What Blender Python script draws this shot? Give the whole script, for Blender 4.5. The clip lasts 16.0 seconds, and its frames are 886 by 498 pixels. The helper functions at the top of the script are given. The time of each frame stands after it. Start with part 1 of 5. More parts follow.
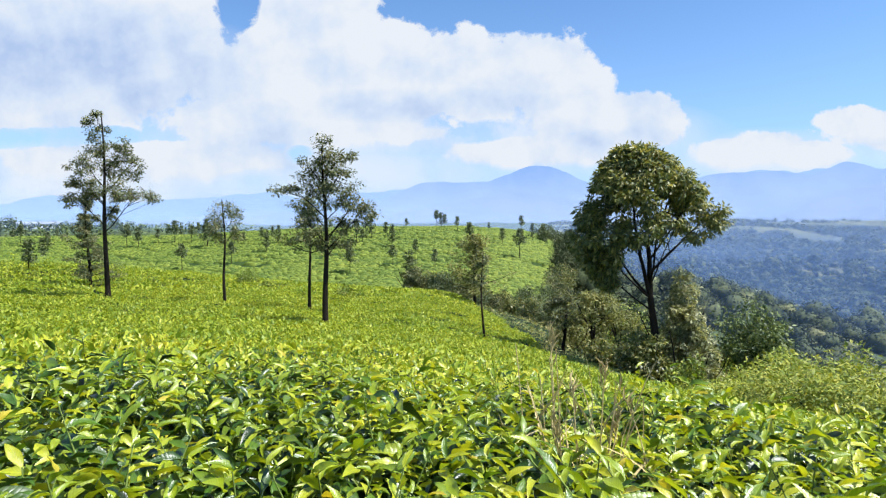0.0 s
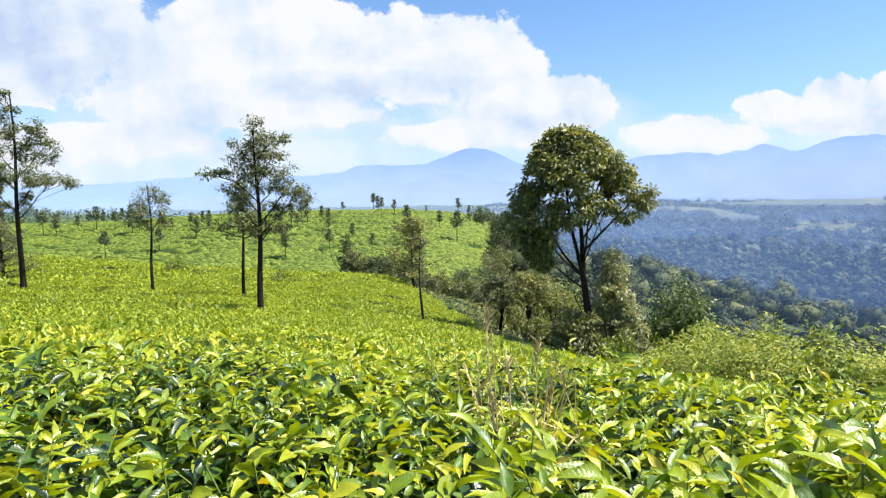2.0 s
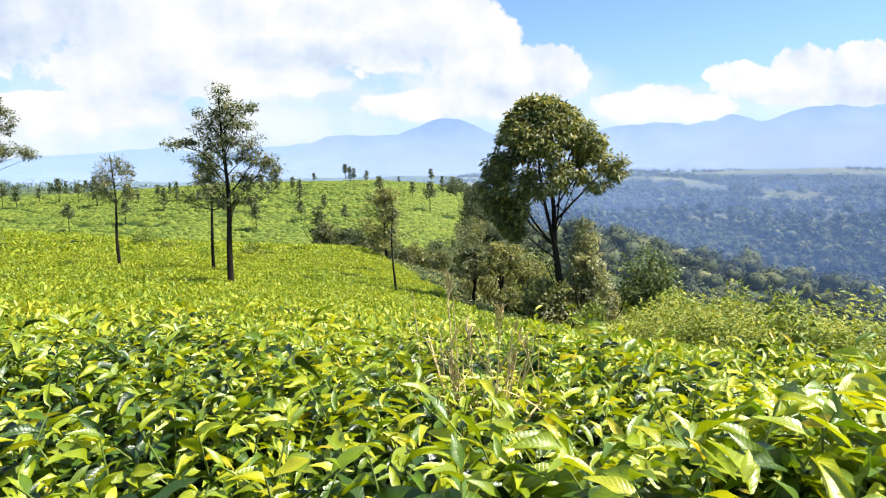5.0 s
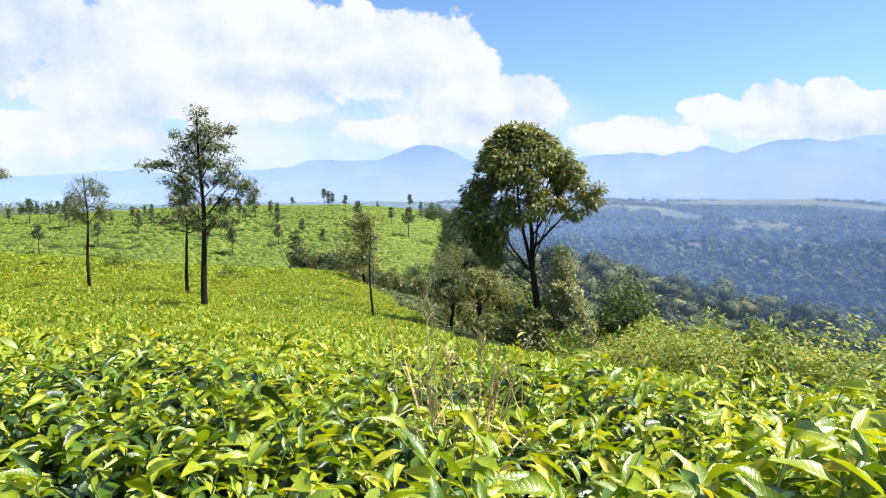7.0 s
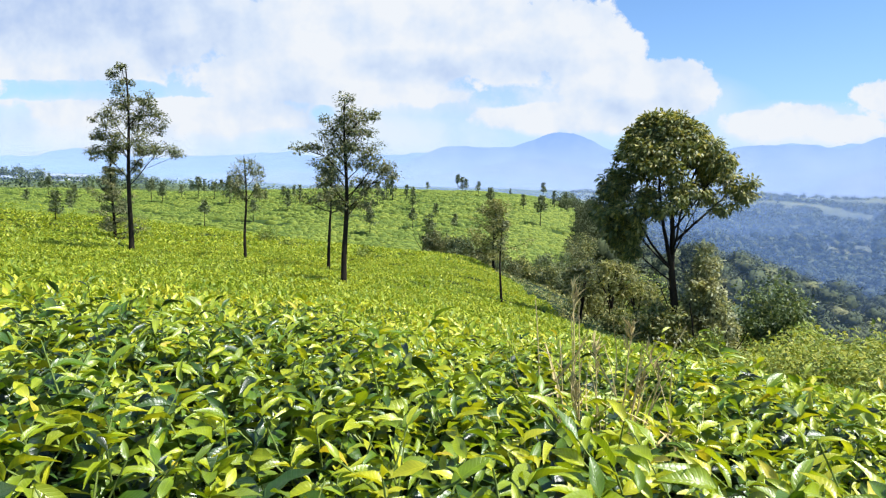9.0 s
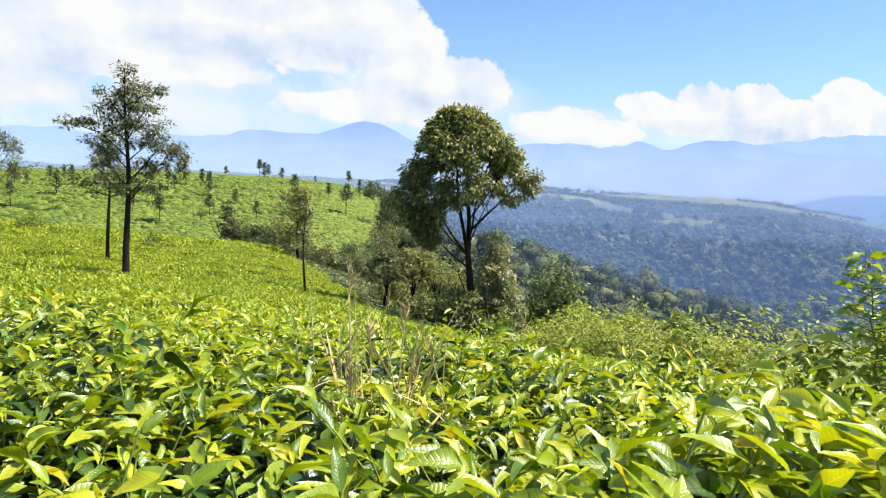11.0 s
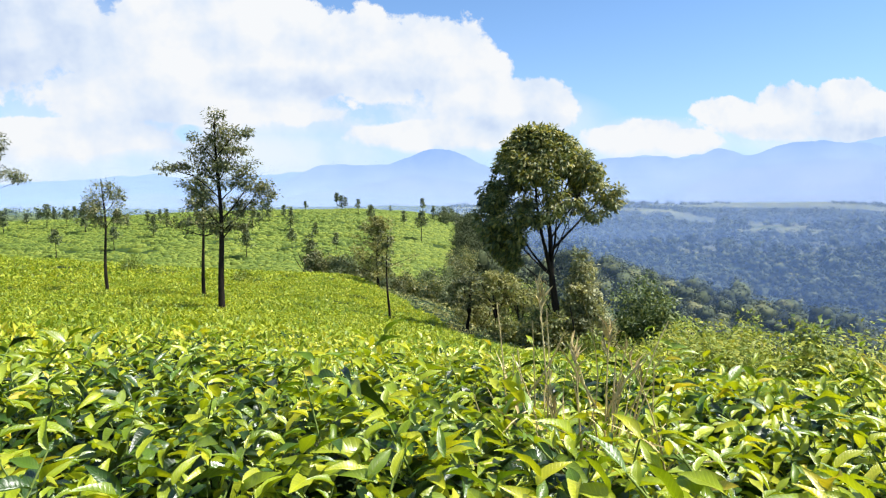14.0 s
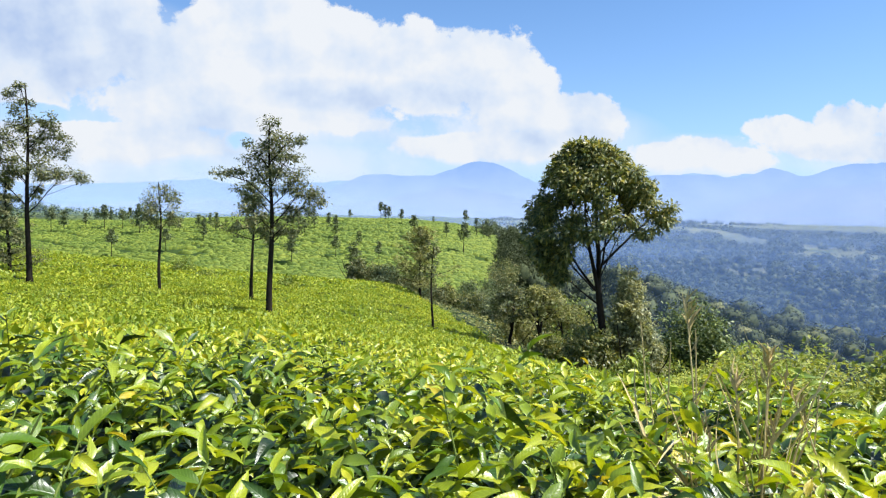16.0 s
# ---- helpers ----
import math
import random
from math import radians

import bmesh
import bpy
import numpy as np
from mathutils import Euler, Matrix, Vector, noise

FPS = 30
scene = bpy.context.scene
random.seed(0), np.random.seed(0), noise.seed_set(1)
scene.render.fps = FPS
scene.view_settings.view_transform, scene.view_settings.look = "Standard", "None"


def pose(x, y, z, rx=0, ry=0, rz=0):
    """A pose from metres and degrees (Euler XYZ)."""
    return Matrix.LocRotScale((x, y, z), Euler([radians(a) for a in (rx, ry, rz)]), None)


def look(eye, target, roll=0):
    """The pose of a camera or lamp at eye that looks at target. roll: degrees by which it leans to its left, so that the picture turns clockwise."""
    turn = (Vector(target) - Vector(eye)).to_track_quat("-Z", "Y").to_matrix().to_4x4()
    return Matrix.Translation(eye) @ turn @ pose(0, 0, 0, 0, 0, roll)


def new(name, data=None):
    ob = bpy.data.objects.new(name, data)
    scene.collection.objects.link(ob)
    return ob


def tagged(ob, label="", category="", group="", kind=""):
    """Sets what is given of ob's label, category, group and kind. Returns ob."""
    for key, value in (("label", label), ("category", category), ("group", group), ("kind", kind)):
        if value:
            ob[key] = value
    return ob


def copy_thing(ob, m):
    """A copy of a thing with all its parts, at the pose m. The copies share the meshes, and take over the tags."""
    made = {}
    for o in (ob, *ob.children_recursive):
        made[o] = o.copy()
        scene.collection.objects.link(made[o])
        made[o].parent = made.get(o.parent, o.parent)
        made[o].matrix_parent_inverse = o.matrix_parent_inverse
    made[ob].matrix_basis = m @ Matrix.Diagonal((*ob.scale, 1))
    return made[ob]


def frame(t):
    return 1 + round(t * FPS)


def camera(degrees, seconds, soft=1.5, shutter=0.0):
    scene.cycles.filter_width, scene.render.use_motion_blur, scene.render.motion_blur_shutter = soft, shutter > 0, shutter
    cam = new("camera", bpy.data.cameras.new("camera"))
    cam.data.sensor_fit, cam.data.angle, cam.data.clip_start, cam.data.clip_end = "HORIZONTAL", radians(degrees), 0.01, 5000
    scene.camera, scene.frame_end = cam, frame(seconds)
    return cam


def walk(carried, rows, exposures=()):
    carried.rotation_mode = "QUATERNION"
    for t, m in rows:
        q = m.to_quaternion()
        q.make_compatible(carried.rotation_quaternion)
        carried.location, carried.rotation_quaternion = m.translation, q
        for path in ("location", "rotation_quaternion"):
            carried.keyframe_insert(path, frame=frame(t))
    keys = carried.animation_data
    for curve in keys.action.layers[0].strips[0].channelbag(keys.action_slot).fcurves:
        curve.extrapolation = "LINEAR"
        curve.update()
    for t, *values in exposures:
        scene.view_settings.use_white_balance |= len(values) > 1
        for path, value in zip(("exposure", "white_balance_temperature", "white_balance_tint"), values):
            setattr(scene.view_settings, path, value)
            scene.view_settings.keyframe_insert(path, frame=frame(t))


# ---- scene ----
cam = camera(71.5, 16.0, soft=1.25)
PATH = [
    (0, (0.422, 0.659, 1.741), (0.416, 2.657, 1.656), -0.5),
    (0.5, (0.417, 0.663, 1.737), (0.515, 2.658, 1.635), -0.7),
    (1, (0.427, 0.675, 1.73), (0.643, 2.652, 1.517), -1.2),
    (1.5, (0.429, 0.664, 1.732), (0.632, 2.646, 1.556), -1.1),
    (2, (0.431, 0.659, 1.735), (0.626, 2.645, 1.592), -1.1),
    (2.5, (0.486, 0.656, 1.736), (0.96, 2.594, 1.609), 0.3),
    (3, (0.568, 0.653, 1.731), (1.322, 2.5, 1.588), -0.2),
    (3.5, (0.565, 0.648, 1.729), (1.262, 2.508, 1.498), -1.4),
    (4, (0.507, 0.662, 1.732), (0.903, 2.607, 1.489), -1.8),
    (4.2, (0.484, 0.667, 1.729), (0.778, 2.628, 1.472), -1.8),
    (6.3, (0.492, 0.84, 1.681), (0.776, 2.81, 1.482), -0.9),
    (6.5, (0.492, 0.841, 1.68), (0.788, 2.809, 1.483), -0.9),
    (7, (0.498, 0.839, 1.685), (0.848, 2.802, 1.529), -0.5),
    (7.5, (0.504, 0.843, 1.68), (0.929, 2.792, 1.542), 0.8),
    (8, (0.46, 0.829, 1.678), (0.545, 2.821, 1.518), 0.3),
    (8.5, (0.43, 0.814, 1.681), (0.255, 2.799, 1.518), 0.9),
    (9, (0.432, 0.819, 1.671), (0.363, 2.808, 1.471), 1.3),
    (9.5, (0.46, 0.832, 1.667), (0.774, 2.795, 1.448), 1.9),
    (10, (0.497, 0.845, 1.665), (0.957, 2.781, 1.462), 2.0),
    (10.2, (0.522, 0.842, 1.666), (1.077, 2.755, 1.484), 2.9),
    (12.3, (0.549, 1.004, 1.603), (1.023, 2.925, 1.313), 1.1),
    (12.5, (0.531, 1.002, 1.61), (0.965, 2.936, 1.338), -0.2),
    (13, (0.444, 1.034, 1.614), (0.781, 2.991, 1.376), -1.0),
    (13.5, (0.374, 1.116, 1.588), (0.609, 3.094, 1.408), -1.1),
    (14, (0.253, 1.159, 1.587), (0.565, 3.129, 1.444), -0.7),
    (14.5, (0.184, 1.204, 1.578), (0.436, 3.18, 1.403), 1.2),
    (15, (0.183, 1.244, 1.577), (0.336, 3.233, 1.432), 1.3),
    (15.5, (0.116, 1.278, 1.574), (0.268, 3.268, 1.445), 0.1),
    (16, (0.013, 1.306, 1.57), (0.193, 3.295, 1.465), 1.1),
]
walk(cam, [(t, look(eye, target, roll)) for t, eye, target, roll in PATH],
     ((0, 0.70, 6080, 10), (0.5, 0.70, 6080, 10), (1, 0.80, 6330, 10), (1.5, 0.87, 6430, 10), (2, 0.86, 6400, 10), (3, 0.83, 6300, 10), (3.5, 0.84, 6400, 10), (4.2, 0.95, 6700, 10),
      (6.5, 0.88, 6480, 10), (7.5, 0.86, 6350, 10), (8.5, 0.75, 6200, 10), (9, 0.76, 6180, 10), (9.5, 0.82, 6420, 10), (10, 0.87, 6500, 10),
      (12.5, 0.84, 6720, 10), (13, 0.85, 6650, 10), (14, 0.82, 6420, 10), (15, 0.78, 6250, 10), (16, 0.74, 6220, 10)))


# ---- light ----
SUN_AZ, SUN_EL = radians(104), radians(58)      # from +Y towards +X, above the horizon


def nodes_of(owner):
    owner.use_nodes = True
    nt = owner.node_tree
    nt.nodes.clear()
    return nt


def add(nt, kind, **sets):
    n = nt.nodes.new(kind)
    for k, v in sets.items():
        if k in n.inputs:
            n.inputs[k].default_value = v
        elif k == "operation":
            n.operation = v
        elif k == "blend_type":
            n.blend_type = v
        elif k == "data_type":
            n.data_type = v
    return n


def math_node(nt, op, a, b=None, c=None, clamp=False):
    n = nt.nodes.new("ShaderNodeMath")
    n.operation, n.use_clamp = op, clamp
    for k, v in enumerate((a, b, c)):
        if v is None:
            continue
        if isinstance(v, (int, float)):
            n.inputs[k].default_value = v
        else:
            nt.links.new(v, n.inputs[k])
    return n.outputs[0]


def mix_color(nt, fac, a, b, blend="MIX"):
    n = nt.nodes.new("ShaderNodeMix")
    n.data_type, n.blend_type = "RGBA", blend
    for k, v in ((0, fac), (6, a), (7, b)):
        if isinstance(v, (int, float)):
            n.inputs[k].default_value = v
        elif isinstance(v, tuple):
            n.inputs[k].default_value = (*v, 1)
        else:
            nt.links.new(v, n.inputs[k])
    return n.outputs[2]


def ramp(nt, fac, *stops):
    n = nt.nodes.new("ShaderNodeValToRGB")
    el = n.color_ramp.elements
    while len(el) < len(stops):
        el.new(0.5)
    for e, (p, c) in zip(el, stops):
        e.position, e.color = p, (*c, 1)
    nt.links.new(fac, n.inputs[0])
    return n.outputs[0]


def noise_tex(nt, vec, scale, detail=4, rough=0.55, lac=2.0):
    n = nt.nodes.new("ShaderNodeTexNoise")
    n.inputs["Scale"].default_value, n.inputs["Detail"].default_value = scale, detail
    n.inputs["Roughness"].default_value, n.inputs["Lacunarity"].default_value = rough, lac
    if vec is not None:
        nt.links.new(vec, n.inputs["Vector"])
    return n.outputs[0]


def build_world():
    w = bpy.data.worlds.new("sky")
    scene.world = w
    nt = nodes_of(w)
    sky = nt.nodes.new("ShaderNodeTexSky")
    sky.sky_type, sky.sun_disc = "NISHITA", False
    sky.sun_elevation, sky.sun_rotation = SUN_EL, SUN_AZ
    sky.altitude, sky.air_density, sky.dust_density, sky.ozone_density = 1500, 1.0, 0.6, 2.0
    tc = nt.nodes.new("ShaderNodeTexCoord")
    sep = nt.nodes.new("ShaderNodeSeparateXYZ")
    nt.links.new(tc.outputs["Generated"], sep.inputs[0])
    x, y, z = sep.outputs
    # clouds are laid out on the plane y = 1 ahead of the viewer, u to the east and v up
    ysafe = math_node(nt, "MAXIMUM", y, 0.05)
    u, v = math_node(nt, "DIVIDE", x, ysafe), math_node(nt, "DIVIDE", z, ysafe)
    comb = nt.nodes.new("ShaderNodeCombineXYZ")
    nt.links.new(u, comb.inputs[0]); nt.links.new(v, comb.inputs[1])
    uv = comb.outputs[0]
    puff = noise_tex(nt, uv, 9.0, 9, 0.62)
    wisp = noise_tex(nt, uv, 3.2, 5, 0.6)
    # masses of cumulus: centre u, v, half width, half height, softness of the foot
    masses = [(-0.335, 0.235, 0.09, 0.06), (-0.78, 0.34, 0.44, 0.22), (-0.47, 0.31, 0.13, 0.16), (-0.21, 0.28, 0.13, 0.15), (-0.08, 0.23, 0.14, 0.10),
              (0.06, 0.225, 0.12, 0.085), (0.18, 0.215, 0.10, 0.085), (0.315, 0.165, 0.075, 0.05), (-0.22, 0.17, 0.30, 0.05),
              (-0.60, 0.105, 0.12, 0.030), (-0.40, 0.105, 0.24, 0.035), (0.16, 0.115, 0.16, 0.03), (0.46, 0.108, 0.06, 0.028),
              (0.52, 0.118, 0.065, 0.032), (0.59, 0.105, 0.07, 0.024), (0.67, 0.155, 0.07, 0.028), (0.79, 0.168, 0.075, 0.045), (0.90, 0.172, 0.085, 0.046), (1.01, 0.155, 0.10, 0.040), (1.13, 0.205, 0.09, 0.048),
              (1.32, 0.185, 0.20, 0.045), (0.88, 0.135, 0.28, 0.030)]
    body = None
    for cu, cv, hw, hh in masses:
        du = math_node(nt, "MULTIPLY", math_node(nt, "SUBTRACT", u, cu), 1 / hw)
        dv = math_node(nt, "MULTIPLY", math_node(nt, "SUBTRACT", v, cv), 1 / hh)
        r2 = math_node(nt, "ADD", math_node(nt, "MULTIPLY", du, du), math_node(nt, "MULTIPLY", dv, dv))
        d = math_node(nt, "SUBTRACT", 1.0, r2)
        body = d if body is None else math_node(nt, "MAXIMUM", body, d)
    # clear blue between the masses
    clear = None
    for cu, cv, hw, hh in ((0.075, 0.150, 0.085, 0.030), (-0.02, 0.165, 0.06, 0.02), (-0.25, 0.110, 0.05, 0.02), (-0.66, 0.145, 0.20, 0.018), (-0.325, 0.345, 0.05, 0.045)):
        du = math_node(nt, "MULTIPLY", math_node(nt, "SUBTRACT", u, cu), 1 / hw)
        dv = math_node(nt, "MULTIPLY", math_node(nt, "SUBTRACT", v, cv), 1 / hh)
        r2 = math_node(nt, "ADD", math_node(nt, "MULTIPLY", du, du), math_node(nt, "MULTIPLY", dv, dv))
        d = math_node(nt, "SUBTRACT", math_node(nt, "ADD", 1.0, math_node(nt, "MULTIPLY", math_node(nt, "SUBTRACT", puff, 0.5), 8.0)), r2, clamp=True)
        clear = d if clear is None else math_node(nt, "MAXIMUM", clear, d)
    clear = math_node(nt, "MULTIPLY", clear, math_node(nt, "ADD", 0.3, wisp))
    body = math_node(nt, "SUBTRACT", body, math_node(nt, "MULTIPLY", clear, 0.8))
    dens = math_node(nt, "ADD", body, math_node(nt, "MULTIPLY", math_node(nt, "SUBTRACT", puff, 0.5), 3.4))
    crisp = math_node(nt, "ADD", 1.3, math_node(nt, "MULTIPLY", math_node(nt, "MULTIPLY", math_node(nt, "SUBTRACT", v, 0.085), 20.0, clamp=True), 3.6))
    fac = math_node(nt, "MULTIPLY", math_node(nt, "ADD", dens, 0.08), crisp, clamp=True)
    ahead = math_node(nt, "MULTIPLY", math_node(nt, "SUBTRACT", y, 0.08), 6.0, clamp=True)
    veil = None
    for cu, cv, hw, hh, thick in ((-0.58, 0.075, 0.40, 0.085, 0.9), (-0.15, 0.085, 0.30, 0.06, 0.75), (-0.15, 0.15, 0.42, 0.07, 0.8), (0.18, 0.135, 0.30, 0.075, 0.8), (0.52, 0.10, 0.20, 0.05, 0.75), (0.95, 0.125, 0.40, 0.065, 0.8), (-0.70, 0.24, 0.5, 0.12, 0.9), (-0.60, 0.37, 0.13, 0.12, 0.75)):
        du = math_node(nt, "MULTIPLY", math_node(nt, "SUBTRACT", u, cu), 1 / hw)
        dv = math_node(nt, "MULTIPLY", math_node(nt, "SUBTRACT", v, cv), 1 / hh)
        r2 = math_node(nt, "ADD", math_node(nt, "MULTIPLY", du, du), math_node(nt, "MULTIPLY", dv, dv))
        d = math_node(nt, "MULTIPLY", math_node(nt, "SUBTRACT", 1.0, r2, clamp=True), thick)
        veil = d if veil is None else math_node(nt, "MAXIMUM", veil, d)
    veil = math_node(nt, "MULTIPLY", veil, math_node(nt, "ADD", math_node(nt, "MULTIPLY", math_node(nt, "SUBTRACT", wisp, 0.5), 3.0), 1.1, clamp=True))
    veil = math_node(nt, "MULTIPLY", veil, math_node(nt, "SUBTRACT", 1.0, math_node(nt, "MULTIPLY", clear, 0.8), clamp=True))
    fac = math_node(nt, "SUBTRACT", 1.0, math_node(nt, "MULTIPLY", math_node(nt, "SUBTRACT", 1.0, fac), math_node(nt, "SUBTRACT", 1.0, veil, clamp=True)))
    fac = math_node(nt, "MULTIPLY", fac, ahead)
    # the rest of the sky carries scattered cloud too
    rest = noise_tex(nt, tc.outputs["Generated"], 2.6, 6, 0.6)
    rest = math_node(nt, "MULTIPLY", math_node(nt, "SUBTRACT", rest, 0.52), 8.0, clamp=True)
    rest = math_node(nt, "MULTIPLY", rest, math_node(nt, "SUBTRACT", 1.0, ahead))
    rest = math_node(nt, "MULTIPLY", rest, math_node(nt, "MULTIPLY", z, 4.0, clamp=True))
    fac = math_node(nt, "MAXIMUM", fac, math_node(nt, "MULTIPLY", rest, 0.8))
    shift = nt.nodes.new("ShaderNodeVectorMath")
    shift.operation = "ADD"
    shift.inputs[1].default_value = (0.018, 0.03, 0)
    nt.links.new(uv, shift.inputs[0])
    puff_up, wisp_up = noise_tex(nt, shift.outputs[0], 9.0, 4, 0.55), noise_tex(nt, shift.outputs[0], 3.2, 2, 0.5)
    puff_at, wisp_at = noise_tex(nt, uv, 9.0, 4, 0.55), noise_tex(nt, uv, 3.2, 2, 0.5)
    relief = math_node(nt, "SUBTRACT", math_node(nt, "ADD", puff_at, math_node(nt, "MULTIPLY", wisp_at, 0.9)), math_node(nt, "ADD", puff_up, math_node(nt, "MULTIPLY", wisp_up, 0.9)))
    shade = math_node(nt, "ADD", math_node(nt, "ADD", math_node(nt, "MULTIPLY", relief, 1.6), 0.74), math_node(nt, "MULTIPLY", math_node(nt, "MAXIMUM", math_node(nt, "SUBTRACT", wisp_at, 0.5), 0.0), -0.9), clamp=True)
    for cu, cv, hw, hh, deep in ((-0.66, 0.265, 0.42, 0.11, 0.55), (-0.05, 0.19, 0.26, 0.03, 0.35), (0.30, 0.135, 0.10, 0.02, 0.3), (0.85, 0.12, 0.25, 0.025, 0.3)):
        du = math_node(nt, "MULTIPLY", math_node(nt, "SUBTRACT", u, cu), 1 / hw)
        dv = math_node(nt, "MULTIPLY", math_node(nt, "SUBTRACT", v, cv), 1 / hh)
        r2 = math_node(nt, "ADD", math_node(nt, "MULTIPLY", du, du), math_node(nt, "MULTIPLY", dv, dv))
        under = math_node(nt, "MULTIPLY", math_node(nt, "SUBTRACT", 1.0, r2, clamp=True), deep)
        shade = math_node(nt, "SUBTRACT", shade, under, clamp=True)
    cloud = ramp(nt, shade, (0.0, (0.54, 0.67, 0.92)), (0.45, (0.78, 0.87, 1.0)), (0.82, (0.97, 0.985, 1.0)))
    skyc = mix_color(nt, 1.0, sky.outputs[0], (0.80, 1.00, 1.12), "MULTIPLY")
    haze = math_node(nt, "POWER", math_node(nt, "SUBTRACT", 1.0, math_node(nt, "ABSOLUTE", z)), 7.0, clamp=True)
    b1, b2, b3 = (nt.nodes.new("ShaderNodeBackground") for _ in range(3))
    nt.links.new(skyc, b1.inputs[0]); b1.inputs[1].default_value = 0.105
    nt.links.new(cloud, b2.inputs[0]); b2.inputs[1].default_value = 0.545
    b3.inputs[0].default_value, b3.inputs[1].default_value = (0.57, 0.71, 1.0, 1), 0.54
    m0, m1 = nt.nodes.new("ShaderNodeMixShader"), nt.nodes.new("ShaderNodeMixShader")
    nt.links.new(math_node(nt, "MULTIPLY", haze, 0.92), m0.inputs[0]); nt.links.new(b1.outputs[0], m0.inputs[1]); nt.links.new(b3.outputs[0], m0.inputs[2])
    nt.links.new(fac, m1.inputs[0]); nt.links.new(m0.outputs[0], m1.inputs[1]); nt.links.new(b2.outputs[0], m1.inputs[2])
    out = nt.nodes.new("ShaderNodeOutputWorld")
    nt.links.new(m1.outputs[0], out.inputs[0])


build_world()
sun = new("sun", bpy.data.lights.new("sun", "SUN"))
sun.data.energy, sun.data.angle, sun.data.color = 5.0, radians(0.53), (1.0, 0.96, 0.88)
sun_way = Vector((math.sin(SUN_AZ) * math.cos(SUN_EL), math.cos(SUN_AZ) * math.cos(SUN_EL), math.sin(SUN_EL)))
sun.matrix_world = look(sun_way * 100, (0, 0, 0))


# ---- materials ----
def leaf_material(name, dark, light, tip=None, rough=0.38, through_light=0.35, spec=0.5, by_object=False, patch=0.35, veins=False, patchy=0.0, spent=None):
    m = bpy.data.materials.new(name)
    nt = nodes_of(m)
    geo = nt.nodes.new("ShaderNodeNewGeometry")
    isl = nt.nodes.new("ShaderNodeObjectInfo").outputs["Random"] if by_object else geo.outputs["Random Per Island"]
    stops = [(0.0, dark), (0.65, light)] + ([(0.972 if spent else 1.0, tip)] if tip else []) + ([(0.982, spent), (1.0, spent)] if spent else [])
    tc = nt.nodes.new("ShaderNodeTexCoord")
    n1 = noise_tex(nt, tc.outputs["Object"], 30.0, 3)
    n2 = noise_tex(nt, tc.outputs["Object"], patch, 3)
    if patchy:
        stand_tone = math_node(nt, "MULTIPLY", math_node(nt, "SUBTRACT", n2, 0.30), 2.5, clamp=True)
        isl = math_node(nt, "ADD", math_node(nt, "MULTIPLY", isl, 1 - patchy), math_node(nt, "MULTIPLY", stand_tone, patchy))
    col = ramp(nt, isl, *stops)
    col = mix_color(nt, 0.55, col, ramp(nt, n1, (0.25, (0.55, 0.55, 0.55)), (0.75, (1.25, 1.25, 1.2))), "MULTIPLY")
    col = mix_color(nt, 0.6, col, ramp(nt, n2, (0.3, (0.72, 0.8, 0.8)), (0.7, (1.2, 1.1, 0.95))), "MULTIPLY")
    if veins:
        sep = nt.nodes.new("ShaderNodeSeparateXYZ")
        nt.links.new(tc.outputs["UV"], sep.inputs[0])
        off = math_node(nt, "MULTIPLY", math_node(nt, "ABSOLUTE", math_node(nt, "SUBTRACT", sep.outputs[0], 0.5)), 2.0)
        rib = math_node(nt, "SUBTRACT", 1.0, math_node(nt, "MULTIPLY", off, 11.0), clamp=True)
        lines = math_node(nt, "SINE", math_node(nt, "MULTIPLY", math_node(nt, "SUBTRACT", sep.outputs[1], math_node(nt, "MULTIPLY", off, 0.22)), 62.0))
        lines = math_node(nt, "POWER", math_node(nt, "MULTIPLY", math_node(nt, "ADD", lines, 1.0), 0.5), 6.0)
        net = math_node(nt, "MAXIMUM", rib, math_node(nt, "MULTIPLY", lines, 0.5))
        col = mix_color(nt, math_node(nt, "MULTIPLY", net, 0.5), col, mix_color(nt, 1.0, col, (1.7, 1.6, 1.5), "MULTIPLY"))
        n1 = math_node(nt, "SUBTRACT", n1, math_node(nt, "MULTIPLY", net, 0.8))
    p = nt.nodes.new("ShaderNodeBsdfPrincipled")
    nt.links.new(col, p.inputs["Base Color"])
    p.inputs["Roughness"].default_value, p.inputs["Specular IOR Level"].default_value = rough, spec
    if veins:
        p.inputs["Coat Weight"].default_value, p.inputs["Coat Roughness"].default_value = 0.16, 0.24
    bump = nt.nodes.new("ShaderNodeBump")
    bump.inputs["Strength"].default_value, bump.inputs["Distance"].default_value = (0.22 if veins else 0.25), 0.01
    nt.links.new(n1, bump.inputs["Height"]); nt.links.new(bump.outputs[0], p.inputs["Normal"])
    tr = nt.nodes.new("ShaderNodeBsdfTranslucent")
    nt.links.new(mix_color(nt, 1.0, col, (1.25, 1.15, 0.5), "MULTIPLY"), tr.inputs["Color"])
    mx = nt.nodes.new("ShaderNodeMixShader")
    mx.inputs[0].default_value = through_light
    nt.links.new(p.outputs[0], mx.inputs[1]); nt.links.new(tr.outputs[0], mx.inputs[2])
    out = nt.nodes.new("ShaderNodeOutputMaterial")
    nt.links.new(mx.outputs[0], out.inputs[0])
    return m


